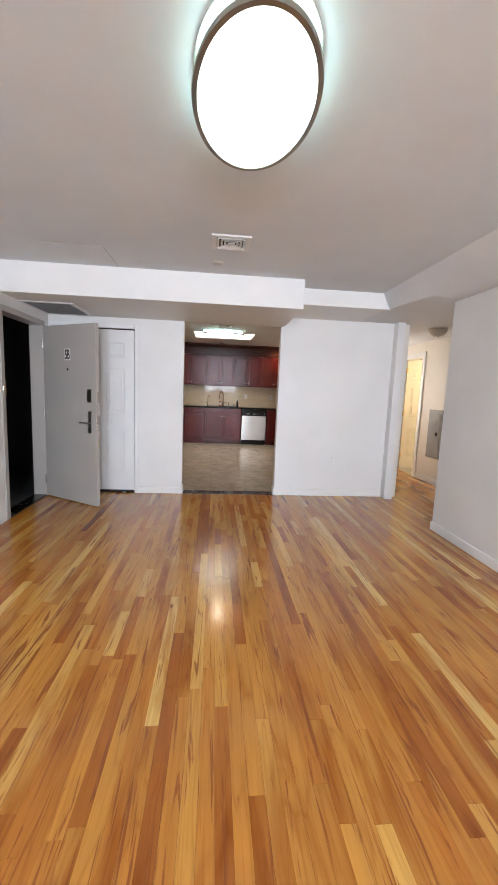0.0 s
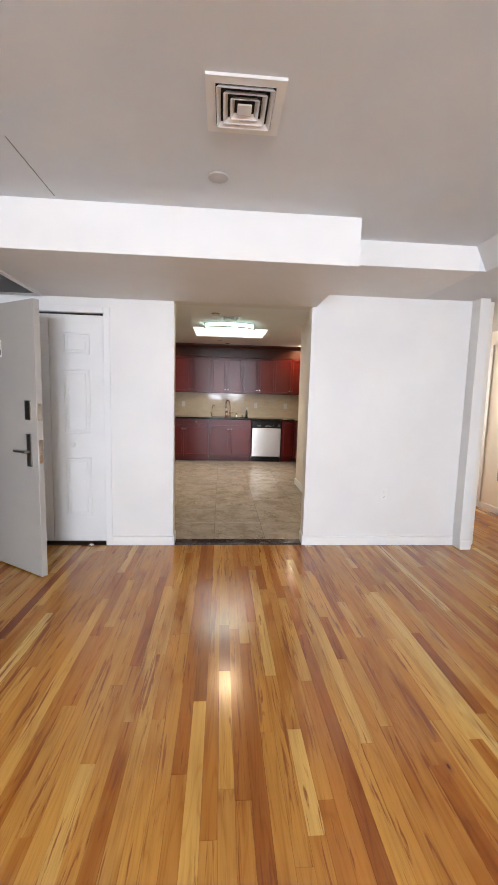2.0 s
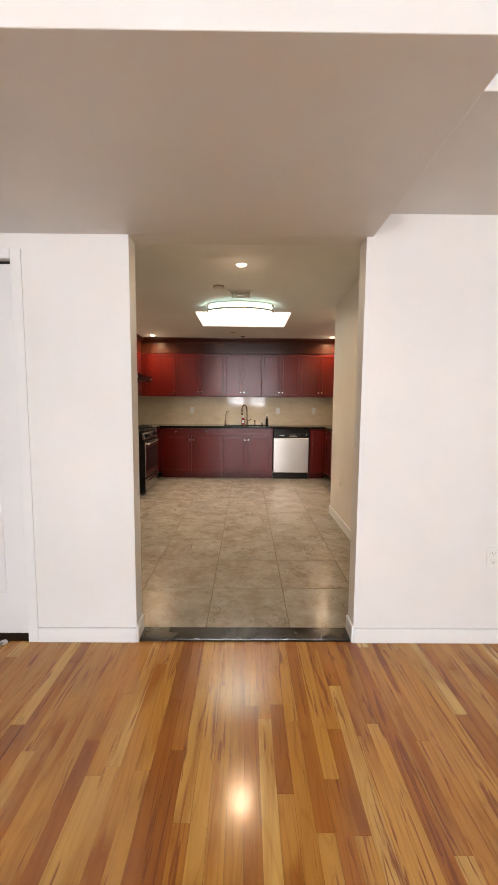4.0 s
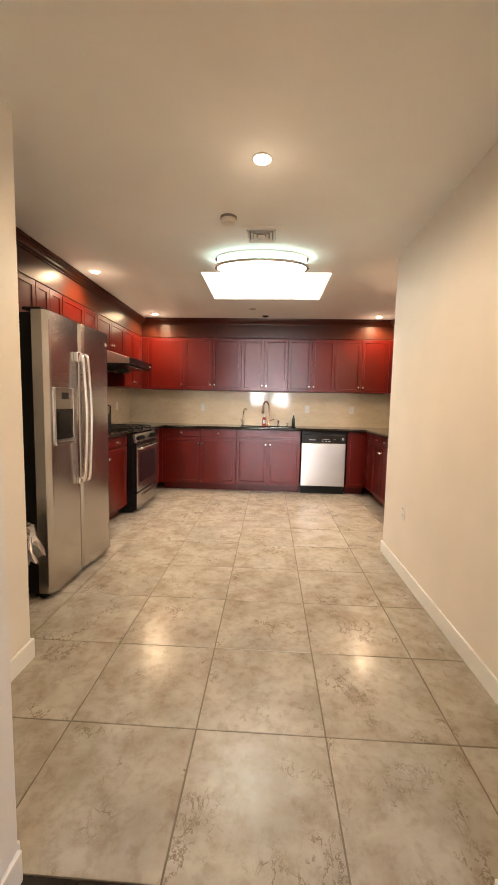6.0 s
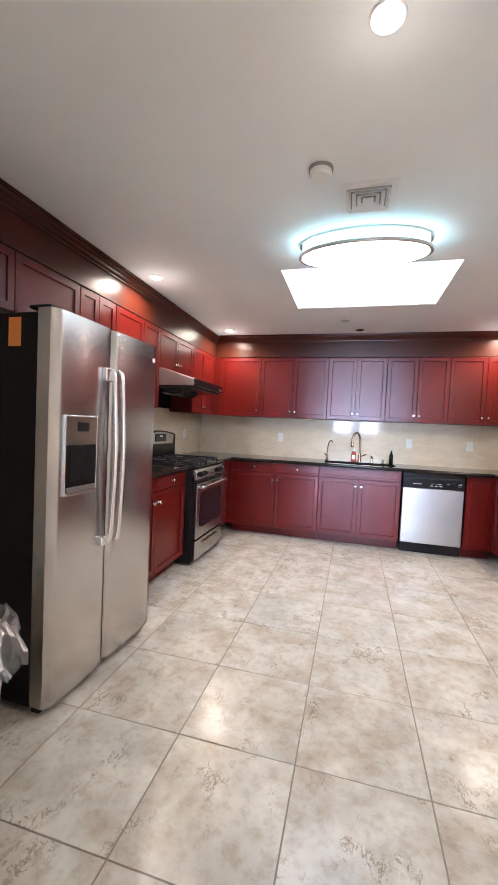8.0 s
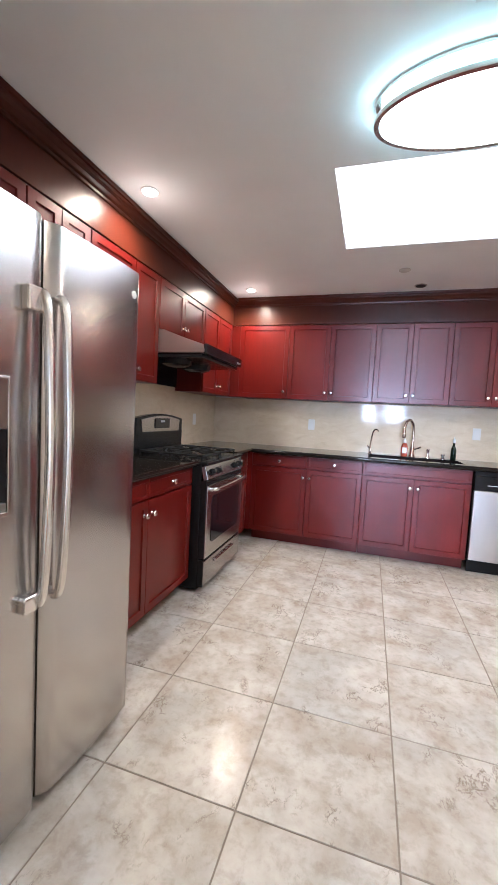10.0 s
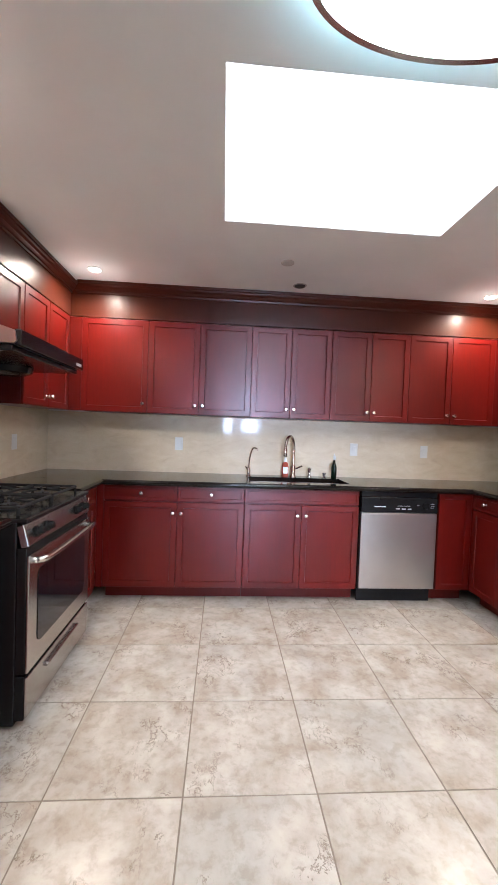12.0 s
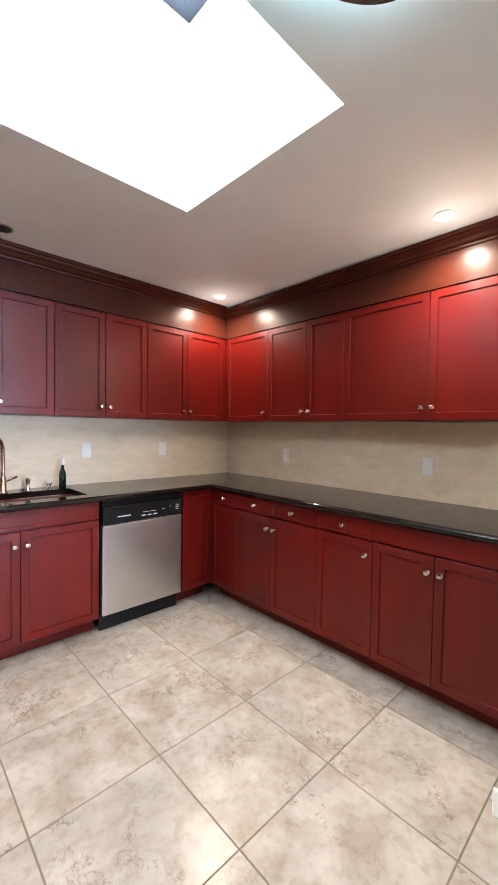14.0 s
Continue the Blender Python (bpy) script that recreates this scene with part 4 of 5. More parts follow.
def bowl_mesh(x0, x1, y0, y1, depth, r):
    bm = bmesh.new()
    rows = []
    for inset, z in ((-0.012, 0.0), (0, 0), (0.004, -0.01), (0.012, -depth * 0.85), (0.04, -depth), ):
        rows.append([bm.verts.new((x, y, z)) for x, y in rounded(x0 + inset, x1 - inset, y0 + inset, y1 - inset, max(r - inset, 0.02))])
    n = len(rows[0])
    for a, b in zip(rows, rows[1:]):
        for k in range(n):
            bm.faces.new((a[k], a[(k + 1) % n], b[(k + 1) % n], b[k]))
    bm.faces.new(rows[-1])
    bmesh.ops.recalc_face_normals(bm, faces=bm.faces)
    return bm


sink = thing("kitchen_sink", pose(0, 0, CT0 - 0.001), "stainless undermount double bowl sink", "sink")
part("bowl", bowl_mesh(0.016, 0.398, 10.088, 10.404, 0.18, 0.09), M_SINK, sink, smooth=True)
part("bowl", bowl_mesh(0.422, 0.804, 10.088, 10.404, 0.18, 0.09), M_SINK, sink, smooth=True)
tap = thing("kitchen_faucet", pose(0.416, 10.48, CT1) @ Matrix.Scale(1.045, 4), "tall nickel gooseneck kitchen faucet", "faucet")
part("base", spin([(0.028, 0), (0.028, 0.008), (0.021, 0.02), (0.019, 0.09), (0.015, 0.10), (0, 0.10)], 20), M_BRONZE, tap, smooth=True)
part("spout", tube([(0, 0, 0.08), (0, 0, 0.22), (-0.006, -0.010, 0.30), (-0.035, -0.045, 0.348), (-0.070, -0.09, 0.335), (-0.088, -0.115, 0.285), (-0.092, -0.12, 0.25)], 0.0125, 12), M_BRONZE, tap, smooth=True)
part("spray_head", spin([(0.013, 0.25), (0.016, 0.235), (0.018, 0.19), (0.014, 0.18), (0, 0.18)], 16, (-0.092, -0.12, 0)), M_BRONZE, tap, smooth=True)
part("lever", rod(bmesh.new(), (0.015, 0, 0.07), (0.075, -0.02, 0.10), 0.006, 0.008), M_BRONZE, tap, smooth=True)
fil = thing("filter_faucet", pose(0.013, 10.449, CT1) @ Matrix.Scale(1.045, 4), "small nickel drinking water faucet", "faucet")
part("base", spin([(0.02, 0), (0.02, 0.006), (0.012, 0.015), (0.014, 0.05), (0.009, 0.07), (0, 0.075)], 16), M_BRONZE, fil, smooth=True)
part("spout", tube([(0, 0, 0.06), (0.006, 0, 0.16), (0.025, -0.02, 0.235), (0.055, -0.05, 0.24), (0.065, -0.06, 0.225)], 0.006, 8), M_BRONZE, fil, smooth=True)
part("handle", rod(bmesh.new(), (-0.012, 0, 0.06), (-0.03, -0.01, 0.085), 0.005), M_BRONZE, fil, smooth=True)
dsp = thing("soap_dispenser", pose(0.562, 10.47, CT1) @ Matrix.Scale(1.045, 4), "nickel soap pump in the worktop", "soap dispenser")
part("collar", spin([(0.02, 0), (0.02, 0.01), (0.013, 0.02), (0.012, 0.06), (0.016, 0.068), (0.016, 0.085), (0, 0.088)], 16), M_NICKEL, dsp, smooth=True)
part("nozzle", rod(bmesh.new(), (0, 0, 0.078), (0.005, -0.055, 0.082), 0.006, 0.004), M_NICKEL, dsp, smooth=True)
cap = thing("air_gap", pose(0.698, 10.47, CT1) @ Matrix.Scale(1.045, 4), "short nickel cap beside the faucet", "faucet fitting")
part("cap", spin([(0.02, 0), (0.02, 0.006), (0.013, 0.014), (0.013, 0.03), (0.018, 0.036), (0.018, 0.046), (0, 0.05)], 16), M_NICKEL, cap, smooth=True)
btl = thing("bottle", pose(0.792, 10.48, CT1) @ Matrix.Scale(1.045, 4), "dark green glass bottle with a pale cap", "bottle")
part("glass", spin([(0.022, 0), (0.024, 0.01), (0.024, 0.09), (0.02, 0.11), (0.010, 0.135), (0.009, 0.165), (0, 0.165)], 18), M_GREENGL, btl, smooth=True)
part("cap", spin([(0.011, 0.16), (0.012, 0.17), (0.011, 0.19), (0.004, 0.2), (0.004, 0.215), (0, 0.215)], 14), M_PLASTIC, btl, smooth=True)
soap = thing("dish_soap_bottle", pose(0.343, 10.48, CT1) @ Matrix.Scale(1.045, 4), "clear bottle of orange dish soap behind the sink", "soap bottle")
part("bottle", spin([(0.026, 0), (0.03, 0.01), (0.03, 0.09), (0.024, 0.115), (0.012, 0.13), (0, 0.13)], 18, (0, 0, 0), 'Z', 1.0, 0.6), M_SOAP, soap, smooth=True)
part("label", boxes((-0.02, 0.02, -0.0195, -0.0185, 0.03, 0.085)), M_PLASTIC, soap, "white label band")
part("cap", spin([(0.012, 0.128), (0.013, 0.15), (0.008, 0.158), (0.006, 0.17), (0, 0.17)], 14), M_PLASTIC, soap, smooth=True)

# dishwasher
dw = thing("dishwasher", pose(0.884, BY - 0.004, KF) @ Matrix.Scale(1.045, 4), "stainless dishwasher with a black control strip", "dishwasher")
W = 0.602
part("tub", boxes((0.005, W - 0.005, 0.03, 0.56, 0.10, 0.855)), M_BLACK, dw)
part("door", boxes((0.004, W - 0.004, -0.012, 0.03, 0.115, 0.70), bevel=0.006), M_SATIN, dw)
cp = part("control_strip", boxes((0.004, W - 0.004, -0.016, 0.03, 0.704, 0.82), bevel=0.006), M_BLACK, dw)
part("grip", boxes((0.14, 0.46, -0.024, -0.012, 0.80, 0.822), bevel=0.004), M_BLACK, cp)
part("dial", spin([(0.026, 0), (0.026, 0.012), (0.02, 0.018), (0, 0.018)], 24, (0.50, -0.016, 0.76), 'Y'), M_BLACK, cp, smooth=True)
part("print", boxes((0.10, 0.19, -0.0165, -0.0158, 0.745, 0.752), (0.27, 0.30, -0.0165, -0.0158, 0.73, 0.738), (0.315, 0.345, -0.0165, -0.0158, 0.73, 0.738), (0.36, 0.39, -0.0165, -0.0158, 0.73, 0.738),
     (0.28, 0.38, -0.0165, -0.0158, 0.755, 0.758), (0.54, 0.57, -0.0165, -0.0158, 0.775, 0.778), (0.54, 0.575, -0.0165, -0.0158, 0.76, 0.763), (0.54, 0.57, -0.0165, -0.0158, 0.745, 0.748), (0.43, 0.455, -0.0165, -0.0158, 0.76, 0.763)), M_PALE, cp)["kind"] = "stuff"
part("vent_strip", boxes((0.004, W - 0.004, -0.002, 0.03, 0.823, 0.858)), M_BLACK, dw)
part("kick_plate", boxes((0.01, W - 0.01, 0.045, 0.06, 0.002, 0.112)), M_BLACK, dw)

# range: local x along the wall, front at -y
W = 0.735
rg = thing("gas_range", pose(-1.062, 8.713, KF, 0, 0, 90) @ Matrix.Scale(1.045, 4), "black and stainless freestanding gas range", "range")
part("body", boxes((0, W, 0.03, 0.62, 0.02, 0.875), bevel=0.003), M_BLACK, rg)
od = part("oven_door", boxes((0.004, W - 0.004, -0.010, 0.03, 0.235, 0.765), bevel=0.004), M_BLACK, rg)
part("face", boxes((0.006, W - 0.006, -0.021, -0.011, 0.24, 0.735), bevel=0.003), M_STEEL, od, "brushed steel face")
part("oven_window", prism(rounded(0.085, W - 0.085, 0.33, 0.655, 0.035), -0.003, 0.003), M_BLACKGLASS, od, "dark oven window").matrix_basis = pose(0, -0.021, 0, 90, 0, 0)
hb = tube([(0.05, -0.022, 0.705), (0.055, -0.055, 0.71), (0.12, -0.068, 0.712), (W / 2, -0.072, 0.712), (W - 0.12, -0.068, 0.712), (W - 0.055, -0.055, 0.71), (W - 0.05, -0.022, 0.705)], 0.014, 10)
part("handle", hb, M_NICKEL, od, smooth=True)
dr = part("drawer", boxes((0.004, W - 0.004, -0.008, 0.03, 0.04, 0.226), bevel=0.003), M_BLACK, rg)
part("face", boxes((0.006, W - 0.006, -0.019, -0.009, 0.05, 0.222), bevel=0.003), M_STEEL, dr, "brushed steel face")
part("lip", boxes((0.18, W - 0.18, -0.034, -0.016, 0.165, 0.185), bevel=0.006), M_STEEL, dr)
part("control_strip", moved(boxes((0.003, W - 0.003, -0.012, 0.02, 0, 0.095), bevel=0.004), pose(0, -0.008, 0.772, -14, 0, 0)), M_STEEL, rg)
for x in (0.09, 0.19, W - 0.19, W - 0.09):
    k = part("dial", moved(spin([(0.024, 0), (0.024, 0.006), (0.018, 0.01), (0.016, 0.03), (0, 0.032)], 18, (0, 0, 0), 'Y'), pose(x, -0.012, 0.818, -14, 0, 0)), M_BLACK, rg, smooth=True)
part("cooktop", boxes((0, W, -0.012, 0.60, 0.872, 0.892), bevel=0.005), M_BLACK, rg)
for gx in (0.05, W / 2 + 0.01):
    gw = W / 2 - 0.06
    bm = bmesh.new()
    zg = 0.925
    for y in (0.05, 0.29, 0.53):
        rod(bm, (gx, y, zg), (gx + gw, y, zg), 0.008, n=8)
    for x in (gx, gx + gw):
        rod(bm, (x, 0.05, zg), (x, 0.53, zg), 0.008, n=8)
        for y in (0.05, 0.29, 0.53):
            rod(bm, (x, y, 0.892), (x, y, zg), 0.007, n=8)
    for y in (0.17, 0.41):
        for a in range(6):
            t = a * math.pi / 3 + 0.5
            cx, cy = gx + gw / 2, y
            rod(bm, (cx + 0.03 * math.cos(t), cy + 0.03 * math.sin(t), zg + 0.006), (cx + 0.115 * math.cos(t), cy + 0.105 * math.sin(t), zg), 0.006, n=8)
    part("grate", bm, M_IRON, rg, smooth=True)
    for y in (0.17, 0.41):
        part("burner", spin([(0.05, 0.891), (0.05, 0.9), (0.035, 0.902), (0.035, 0.912), (0, 0.913)], 20, (gx + gw / 2, y, 0)), M_IRON, rg, smooth=True)
bg = part("back_guard", prism([(0, 0.56), (0.0, 0.62), (W, 0.62), (W, 0.56)], 0.88, 1.06), M_BLACK, rg)
arc = [(0.02, 1.03)] + [(0.02 + (W - 0.04) * k / 10, 1.155 + 0.035 * math.sin(math.pi * k / 10)) for k in range(11)] + [(W - 0.02, 1.03)]
part("guard_panel", moved(prism(arc, 0, 0.05, 0.004), pose(0, 0.60, 0.0, 90, 0, 0)), M_BLACK, rg)
arc2 = [(0.09, 1.055)] + [(0.075 + (W - 0.15) * k / 10, 1.145 + 0.03 * math.sin(math.pi * k / 10)) for k in range(11)] + [(W - 0.09, 1.055)]
part("guard_face", moved(prism(arc2, 0, 0.008, 0.002), pose(0, 0.552, 0.0, 90, 0, 0)), M_STEEL, rg)
part("clock", boxes((W / 2 - 0.11, W / 2 + 0.11, 0.538, 0.546, 1.080, 1.155), bevel=0.003), M_BLACKGLASS, rg)
part("clock_print", boxes((W / 2 - 0.03, W / 2 + 0.03, 0.5372, 0.5382, 1.125, 1.14)), M_PALE, rg)

# range hood
hd = thing("range_hood", pose(LX + 0.03, 8.768, 1.668, 0, 0, 90) @ Matrix.Scale(1.045, 4), "stainless under-cabinet range hood with a black grille", "range hood")
W = 0.745
prof = [(0.31, 0.185), (-0.0, 0.185), (-0.17, 0.125), (-0.30, 0.085), (-0.31, 0.04), (-0.30, 0.03), (0.31, 0.03)]
bm = bmesh.new()
l0 = [bm.verts.new((0, y, z)) for y, z in prof]
l1 = [bm.verts.new((W, y, z)) for y, z in prof]
for i in range(len(prof)):
    j = (i + 1) % len(prof)
    bm.faces.new((l0[i], l0[j], l1[j], l1[i]))
bm.faces.new(l0[::-1])
bm.faces.new(l1)
bmesh.ops.recalc_face_normals(bm, faces=bm.faces)
part("canopy", bm, M_SATIN, hd)
part("front_strip", boxes((0.01, W - 0.01, -0.325, -0.298, 0.024, 0.090), bevel=0.004), M_BLACK, hd)
part("buttons", boxes((W - 0.12, W - 0.05, -0.329, -0.324, 0.04, 0.055)), M_PALE, hd)
part("underside", boxes((0.01, W - 0.01, -0.29, 0.30, 0.0, 0.029), bevel=0.006), M_BLACK, hd)
for x in (0.2, 0.54):
    part("fan_cup", spin([(0.12, 0), (0.11, -0.03), (0.07, -0.045), (0, -0.05)], 20, (x, 0.0, 0)), M_BLACK, hd, smooth=True)
part("grease_shield", boxes((0.02, W - 0.02, 0.27, 0.285, -0.16, 0)), M_BLACK, hd)

# refrigerator: local x along its front, front at -y
FA = math.degrees(math.atan2(7.622 - 6.752, -0.892 + 0.914))
fg = thing("refrigerator", pose(-0.914, 6.752, KF, 0, 0, FA) @ Matrix.Scale(1.045, 4), "stainless side-by-side refrigerator with black sides", "refrigerator")
W, H = 0.829, 1.715
part("body", boxes((0.004, W - 0.004, 0.085, 0.73, 0.03, H - 0.015), bevel=0.006), M_SIDE, fg)
SPL = 0.388
DX0, DX1, DZ0, DZ1 = 0.062, 0.268, 0.935, 1.283


def fridge_door(x0, x1, hole=None):
    """A thick door with a bowed front, and a hole for the dispenser."""
    bm = bmesh.new()
    n = 14
    prof = []
    for k in range(n + 1):
        s = k / n
        x = x0 + (x1 - x0) * s
        edge = min(s, 1 - s) * (x1 - x0)
        y = 0.0 - 0.008 * math.sin(math.pi * s) + (0.018 * (1 - min(edge / 0.03, 1)) ** 2)
        prof.append((x, y))
    outline = prof + [(x1, 0.08), (x0, 0.08)]
    return prism(outline, 0.04, H)


ld = part("door", fridge_door(0.0, SPL - 0.003), M_STEEL, fg, smooth=True)
rd = part("door", fridge_door(SPL + 0.003, W), M_STEEL, fg, smooth=True)
di = part("dispenser", boxes((DX0, DX0 + 0.006, -0.016, 0.0, DZ0, DZ1), (DX1 - 0.006, DX1, -0.016, 0.0, DZ0, DZ1), (DX0 + 0.006, DX1 - 0.006, -0.020, 0.0, DZ0, DZ0 + 0.012),
          (DX0 + 0.006, DX1 - 0.006, -0.016, 0.0, DZ1 - 0.006, DZ1), bevel=0.002), M_NICKEL, ld, "bright trim round the ice dispenser")
part("control_panel", boxes((DX0 + 0.007, DX1 - 0.007, -0.014, 0, DZ1 - 0.13, DZ1 - 0.007)), M_STEEL, di)
part("display", boxes((DX0 + 0.075, DX0 + 0.145, -0.0165, -0.0138, DZ1 - 0.07, DZ1 - 0.03)), M_BLACKGLASS, di)
part("recess", boxes((DX0 + 0.007, DX1 - 0.007, -0.011, -0.0095, DZ0 + 0.014, DZ1 - 0.13)), M_BLACK, di)
part("paddle", boxes((DX0 + 0.03, DX0 + 0.10, -0.016, -0.0105, DZ0 + 0.06, DZ1 - 0.15), bevel=0.003), M_BLACK, di)
part("drip_tray", boxes((DX0 + 0.012, DX1 - 0.012, -0.02, -0.01, DZ0 + 0.014, DZ0 + 0.035), bevel=0.003), M_PEWTER, di)
for door_part, x in ((ld, SPL - 0.036), (rd, SPL + 0.028)):
    part("handle", tube([(x, -0.012, 0.665), (x, -0.036, 0.69), (x, -0.050, 0.85), (x, -0.058, 1.09), (x, -0.050, 1.33), (x, -0.036, 1.485), (x, -0.012, 1.51)], 0.0135, 12), M_NICKEL, door_part, smooth=True)
part("handle_foot", boxes((SPL - 0.085, SPL - 0.03, -0.03, -0.003, 0.655, 0.70), bevel=0.006), M_NICKEL, ld)
part("handle_foot", boxes((SPL - 0.085, SPL - 0.03, -0.03, -0.003, 1.455, 1.52), bevel=0.006), M_NICKEL, ld)
part("badge", spin([(0.014, 0), (0.014, 0.003), (0.011, 0.004), (0, 0.004)], 18, (W - 0.06, -0.003, H - 0.085), 'Y'), M_PLASTIC, rd, smooth=True)
part("hinge_cover", boxes((0.01, 0.10, 0.03, 0.14, H + 0.001, H + 0.016), bevel=0.005), M_BLACK, fg)
part("hinge_cover", boxes((W - 0.10, W - 0.01, 0.03, 0.14, H + 0.001, H + 0.016), bevel=0.005), M_BLACK, fg)
part("base_grille", boxes((0.02, W - 0.02, 0.05, 0.09, 0.002, 0.036)), M_BLACK, fg)
for x in (0.06, W - 0.06):
    part("foot", rod(bmesh.new(), (x, 0.12, 0.0), (x, 0.12, 0.03), 0.02), M_BLACK, fg)
    part("foot", rod(bmesh.new(), (x, 0.66, 0.0), (x, 0.66, 0.03), 0.02), M_BLACK, fg)
part("energy_tag", boxes((0.0025, 0.0035, 0.17, 0.235, H - 0.155, H - 0.035)), M_ORANGE, fg, "orange paper tag")

# waste bin with a liner
bn = thing("waste_bin", pose(-1.03, 6.458, KF) @ Matrix.Scale(1.045, 4), "grey plastic waste bin with a clear liner", "waste bin")
part("bucket", spin([(0.11, 0.004), (0.115, 0.0), (0.135, 0.46), (0.142, 0.47), (0.142, 0.485), (0.132, 0.485), (0.128, 0.46), (0.108, 0.015), (0, 0.015)], 28), M_GREYPL, bn, smooth=True)
bm = bmesh.new()
rng = random.Random(5)
rows = []
n = 40
for j, (r, z) in enumerate(((0.125, 0.40), (0.132, 0.49), (0.147, 0.535), (0.163, 0.52), (0.170, 0.46), (0.176, 0.40), (0.186, 0.345))):
    ring = []
    for i in range(n):
        t = 2 * math.pi * i / n
        w = 0.012 * math.sin(5 * t + j * 0.8) + 0.007 * math.sin(11 * t - j) + rng.uniform(-0.005, 0.005)
        rr = r + w * (j / 3)
        ring.append(bm.verts.new((rr * math.cos(t), rr * math.sin(t), z + 0.012 * math.sin(3 * t + j) + rng.uniform(-0.004, 0.004) * j)))
    rows.append(ring)
for a, b in zip(rows, rows[1:]):
    for i in range(n):
        bm.faces.new((a[i], a[(i + 1) % n], b[(i + 1) % n], b[i]))
part("liner", bm, M_BAG, bn, "crumpled clear plastic liner", smooth=True)

# kitchen ceiling things
oval_lamp(0.325, 7.900, CK, 0.392, 0.200, M_KTUBE, M_NICKEL)
air_vent(0.332, 7.43, CK, 0.272, M_GREYPL)
smk = thing("smoke_detector", pose(0.12, 7.169, CK), "round white smoke detector on the ceiling", "smoke detector")
part("base", spin([(0.055, 0), (0.055, -0.012), (0.05, -0.014), (0, -0.014)], 28), M_GREYPL, smk, smooth=True)
part("cover", spin([(0.05, -0.014), (0.05, -0.03), (0.042, -0.04), (0, -0.042)], 28), M_PLASTIC, smk, smooth=True)
tagged(new("sprinkler_cover", mesh_of("sprinkler_cover", spin([(0.045, 0), (0.045, -0.005), (0.04, -0.008), (0, -0.009)], 28, (0.17, 9.65, CK)), M_CAP, True)), "round white sprinkler cover on the kitchen ceiling", "sprinkler")


def downlight(x, y, lit, watts=CAN_W, fill_watts=0.8):
    d = thing("recessed_downlight", pose(x, y, CK), "lit warm recessed downlight in the ceiling" if lit else "unlit recessed downlight in the ceiling", "downlight", "kitchen downlights")
    part("rim", spin([(0.052, -0.0005), (0.052, -0.004), (0.047, -0.007), (0.042, -0.003), (0.042, -0.0005)], 28), M_TRIM if lit else M_PEWTER, d, smooth=True)
    part("bulb" if lit else "opening", spin([(0.042, -0.002), (0.036, -0.010), (0.02, -0.016), (0, -0.018)], 24), M_BULB if lit else M_DARK, d, smooth=True)
    if lit:
        bulb_lamp("downlight_beam", x, y, CK - 0.022, watts, (1.0, 0.76, 0.47), 168)
        # extra lamp hung below the bulb to brighten the ceiling round it
        bulb_lamp("downlight_fill", x, y, CK - 0.20, fill_watts, (1.0, 0.80, 0.56))


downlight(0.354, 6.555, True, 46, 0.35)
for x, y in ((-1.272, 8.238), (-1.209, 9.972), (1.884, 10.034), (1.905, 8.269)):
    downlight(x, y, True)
downlight(0.332, 10.044, False)
for x in (-0.624, 1.002, 1.682):
    wall_plate(x, KY1 - 0.0105, 1.213, 0, "switch")
wall_plate(KX1 - 0.0105, 9.768, 1.178, -90, "switch")
wall_plate(KX1 - 0.0105, 8.530, 1.173, -90, "switch")
wall_plate(KX0 + 0.0105, 10.02, 1.208, 90, "switch")

# ---- floor pieces ----
fl = setting("floor_living", boxes((XL, HX, YB, 7.6, -0.1, -0.008), bevel=0), M_GAP, "glossy oak strip floor of mixed honey tones", "floor")
me = mesh_of("plank", prism([(-0.5, -0.5), (0.5, -0.5), (0.5, 0.5), (-0.5, 0.5)], -0.5, 0.5), M_OAK)
PW = 0.057
rng = random.Random(11)
near, far = [], []
nx = int((HX - XL) / PW) + 1
for i in range(nx):
    x = XL + (i + 0.5) * PW
    y = YB - rng.uniform(0, 0.9)
    y_end = 7.6 if x > 2.64 else YW + 0.003 if OX0 < x < OX1 else YW
    if x < XL + PW * 0.3:
        continue
    while y < y_end:
        ln = rng.choice((0.4, 0.6, 0.8, 1.0, 1.2, 1.5, 1.8))
        a, b = max(y, YB), min(y + ln, y_end)
        if XR < x < 2.64 and b < 3.9 or x > XR and b < 3.96:
            y += ln
            continue
        if b - a > 0.03:
            (near if -1.25 < x < 1.7 and 0.75 < (a + b) / 2 < 5.3 else far).append((x, a, b, rng.uniform(-0.0004, 0.0004)))
        y += ln
near.sort(key=lambda q: abs(q[0] - 0.25) + 0.25 * abs((q[1] + q[2]) / 2 - 2.6))
far += near[300:]
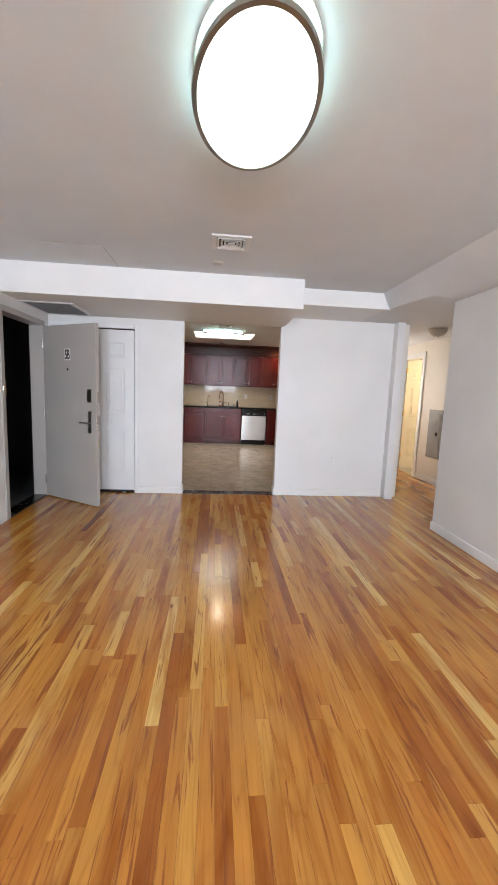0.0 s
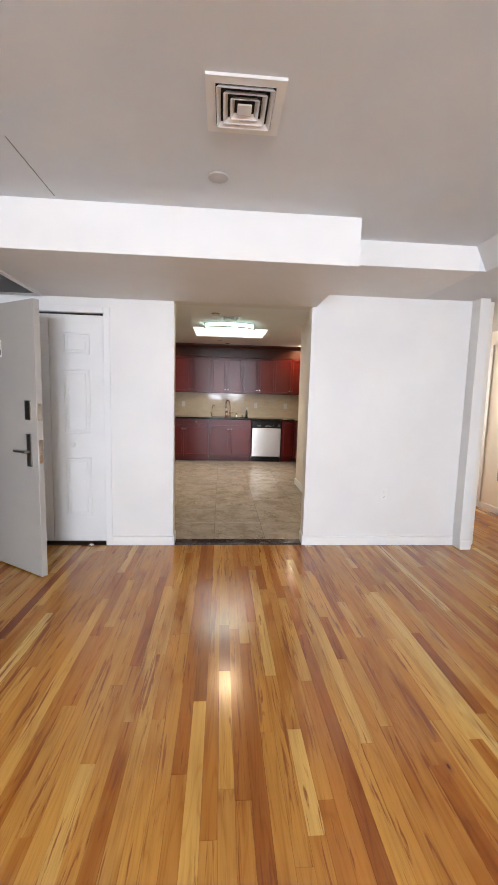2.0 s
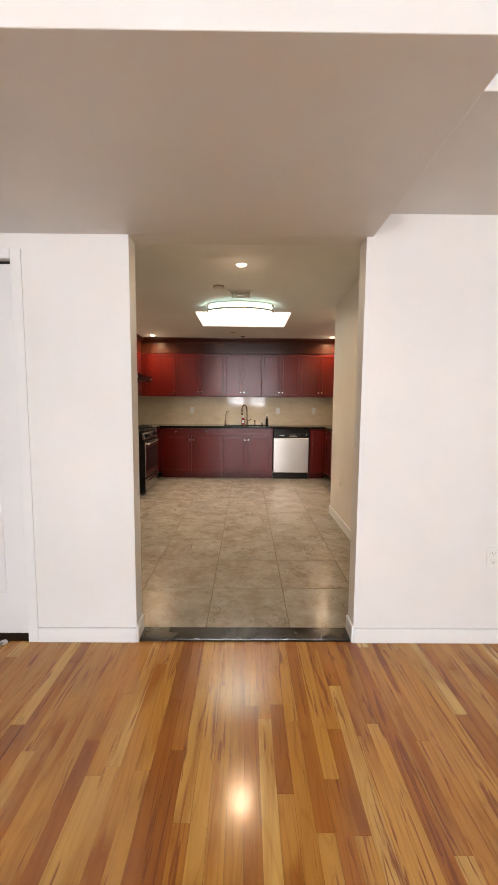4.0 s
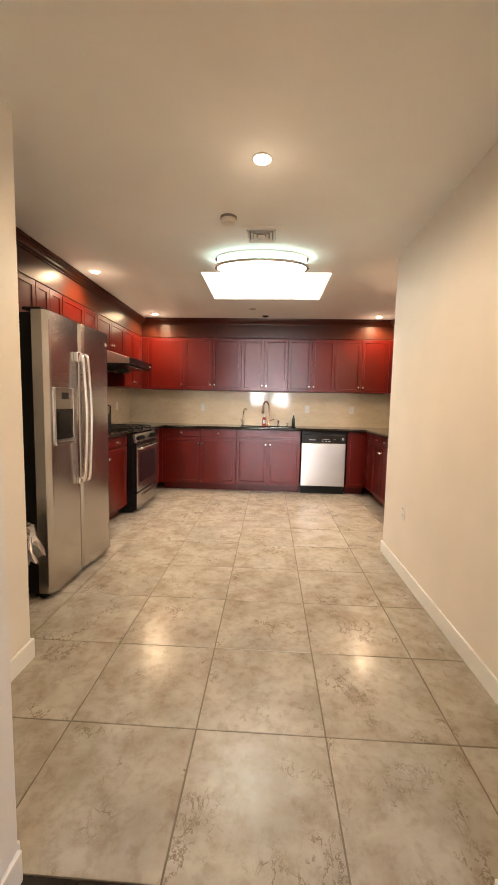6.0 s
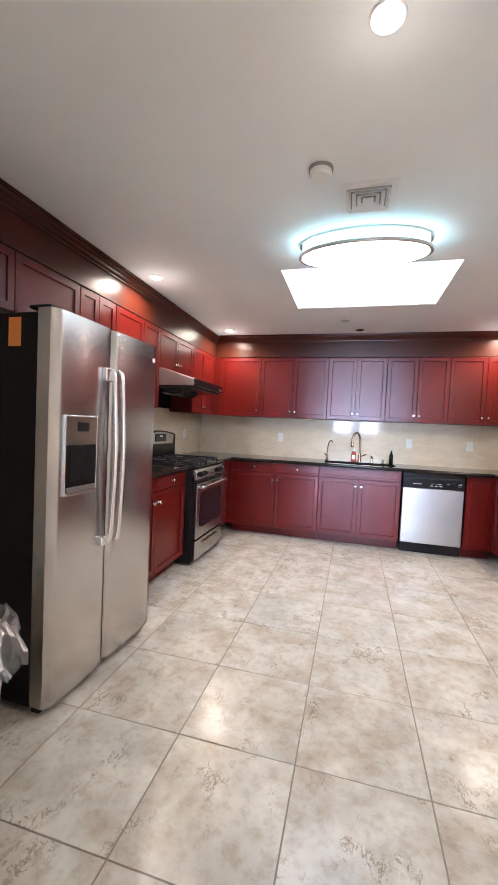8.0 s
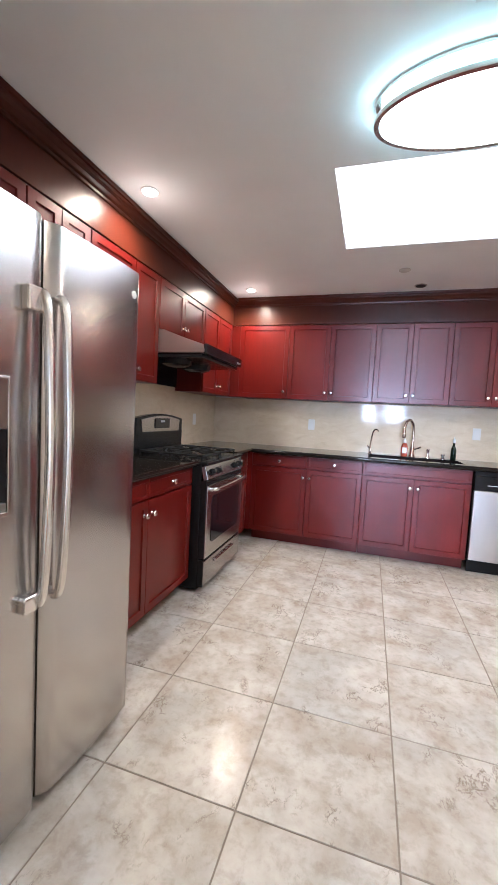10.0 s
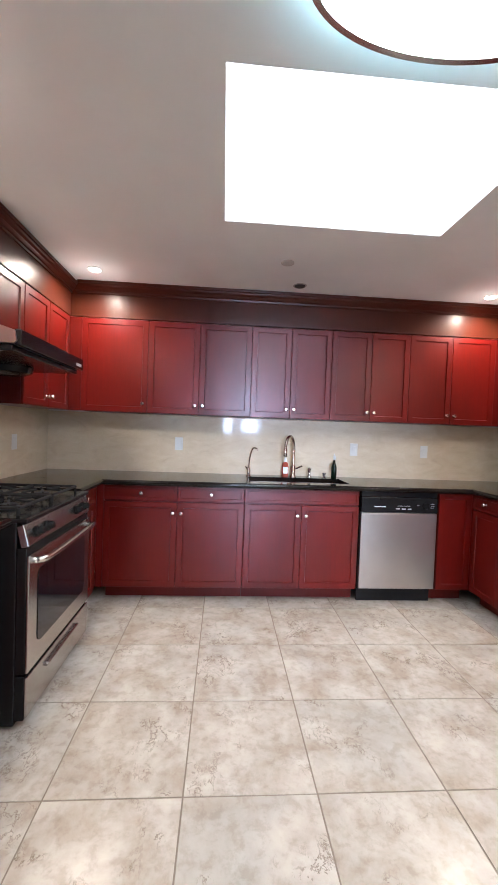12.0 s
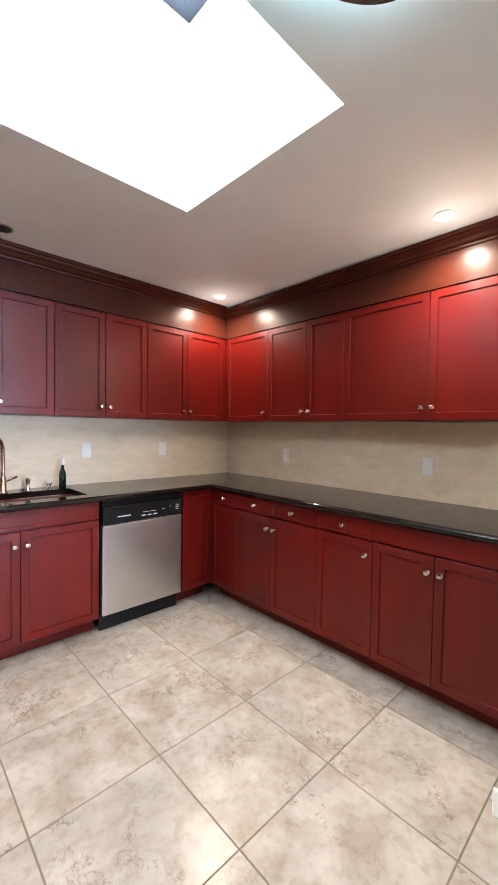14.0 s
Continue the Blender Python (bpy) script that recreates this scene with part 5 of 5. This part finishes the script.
for x, a, b, dz in near[:300]:
    p = new("plank", me)
    p.parent = fl
    p.matrix_basis = Matrix.LocRotScale((x, (a + b) / 2, -0.006 + dz), Euler((rng.uniform(-0.0006, 0.0006), rng.uniform(-0.006, 0.006), 0)), (PW - 0.0007, b - a - 0.0007, 0.012))
verts, faces = [], []
for x, a, b, dz in far:
    i = len(verts)
    w = (PW - 0.0007) / 2
    for z in (-0.012 + dz, dz):
        verts += [(x - w, a + 0.0006, z), (x + w, a + 0.0006, z), (x + w, b - 0.0006, z), (x - w, b - 0.0006, z)]
    faces += [(i + 4, i + 5, i + 6, i + 7), (i, i + 1, i + 5, i + 4), (i + 1, i + 2, i + 6, i + 5), (i + 2, i + 3, i + 7, i + 6), (i + 3, i, i + 4, i + 7)]
me2 = bpy.data.meshes.new("planks_rest")
me2.from_pydata(verts, [], faces)
me2.materials.append(M_OAK_REST)
rest = new("planks_rest", me2)
rest.parent = fl
rest["kind"] = "stuff"

kf = setting("floor_kitchen", boxes((KX0, KX1, YK + 0.008, KY1, -0.1, KF - 0.003)), M_GROUT, "mottled beige-grey stone tiles with brown grout", "floor")
P, PX, TX, TY = 0.5068, 0.4990, 0.172, 8.388
tiles = {}
for i in range(-5, 6):
    for j in range(-7, 6):
        x0, x1 = max(TX + i * PX, KX0), min(TX + (i + 1) * PX, KX1)
        y0, y1 = max(TY + j * P, YK + 0.01), min(TY + (j + 1) * P, KY1)
        if x1 - x0 < 0.03 or y1 - y0 < 0.03:
            continue
        key = (round(x1 - x0, 3), round(y1 - y0, 3))
        if key not in tiles:
            w, d = key[0] / 2 - 0.0027, key[1] / 2 - 0.0027
            tiles[key] = mesh_of("tile", boxes((-w, w, -d, d, -0.01, 0), bevel=0.0016), M_TILE)
        t = new("tile", tiles[key])
        t.parent = kf
        t.matrix_basis = pose((x0 + x1) / 2, (y0 + y1) / 2, KF + random.uniform(-0.0004, 0.0004), random.uniform(-0.05, 0.05), random.uniform(-0.05, 0.05), 0)
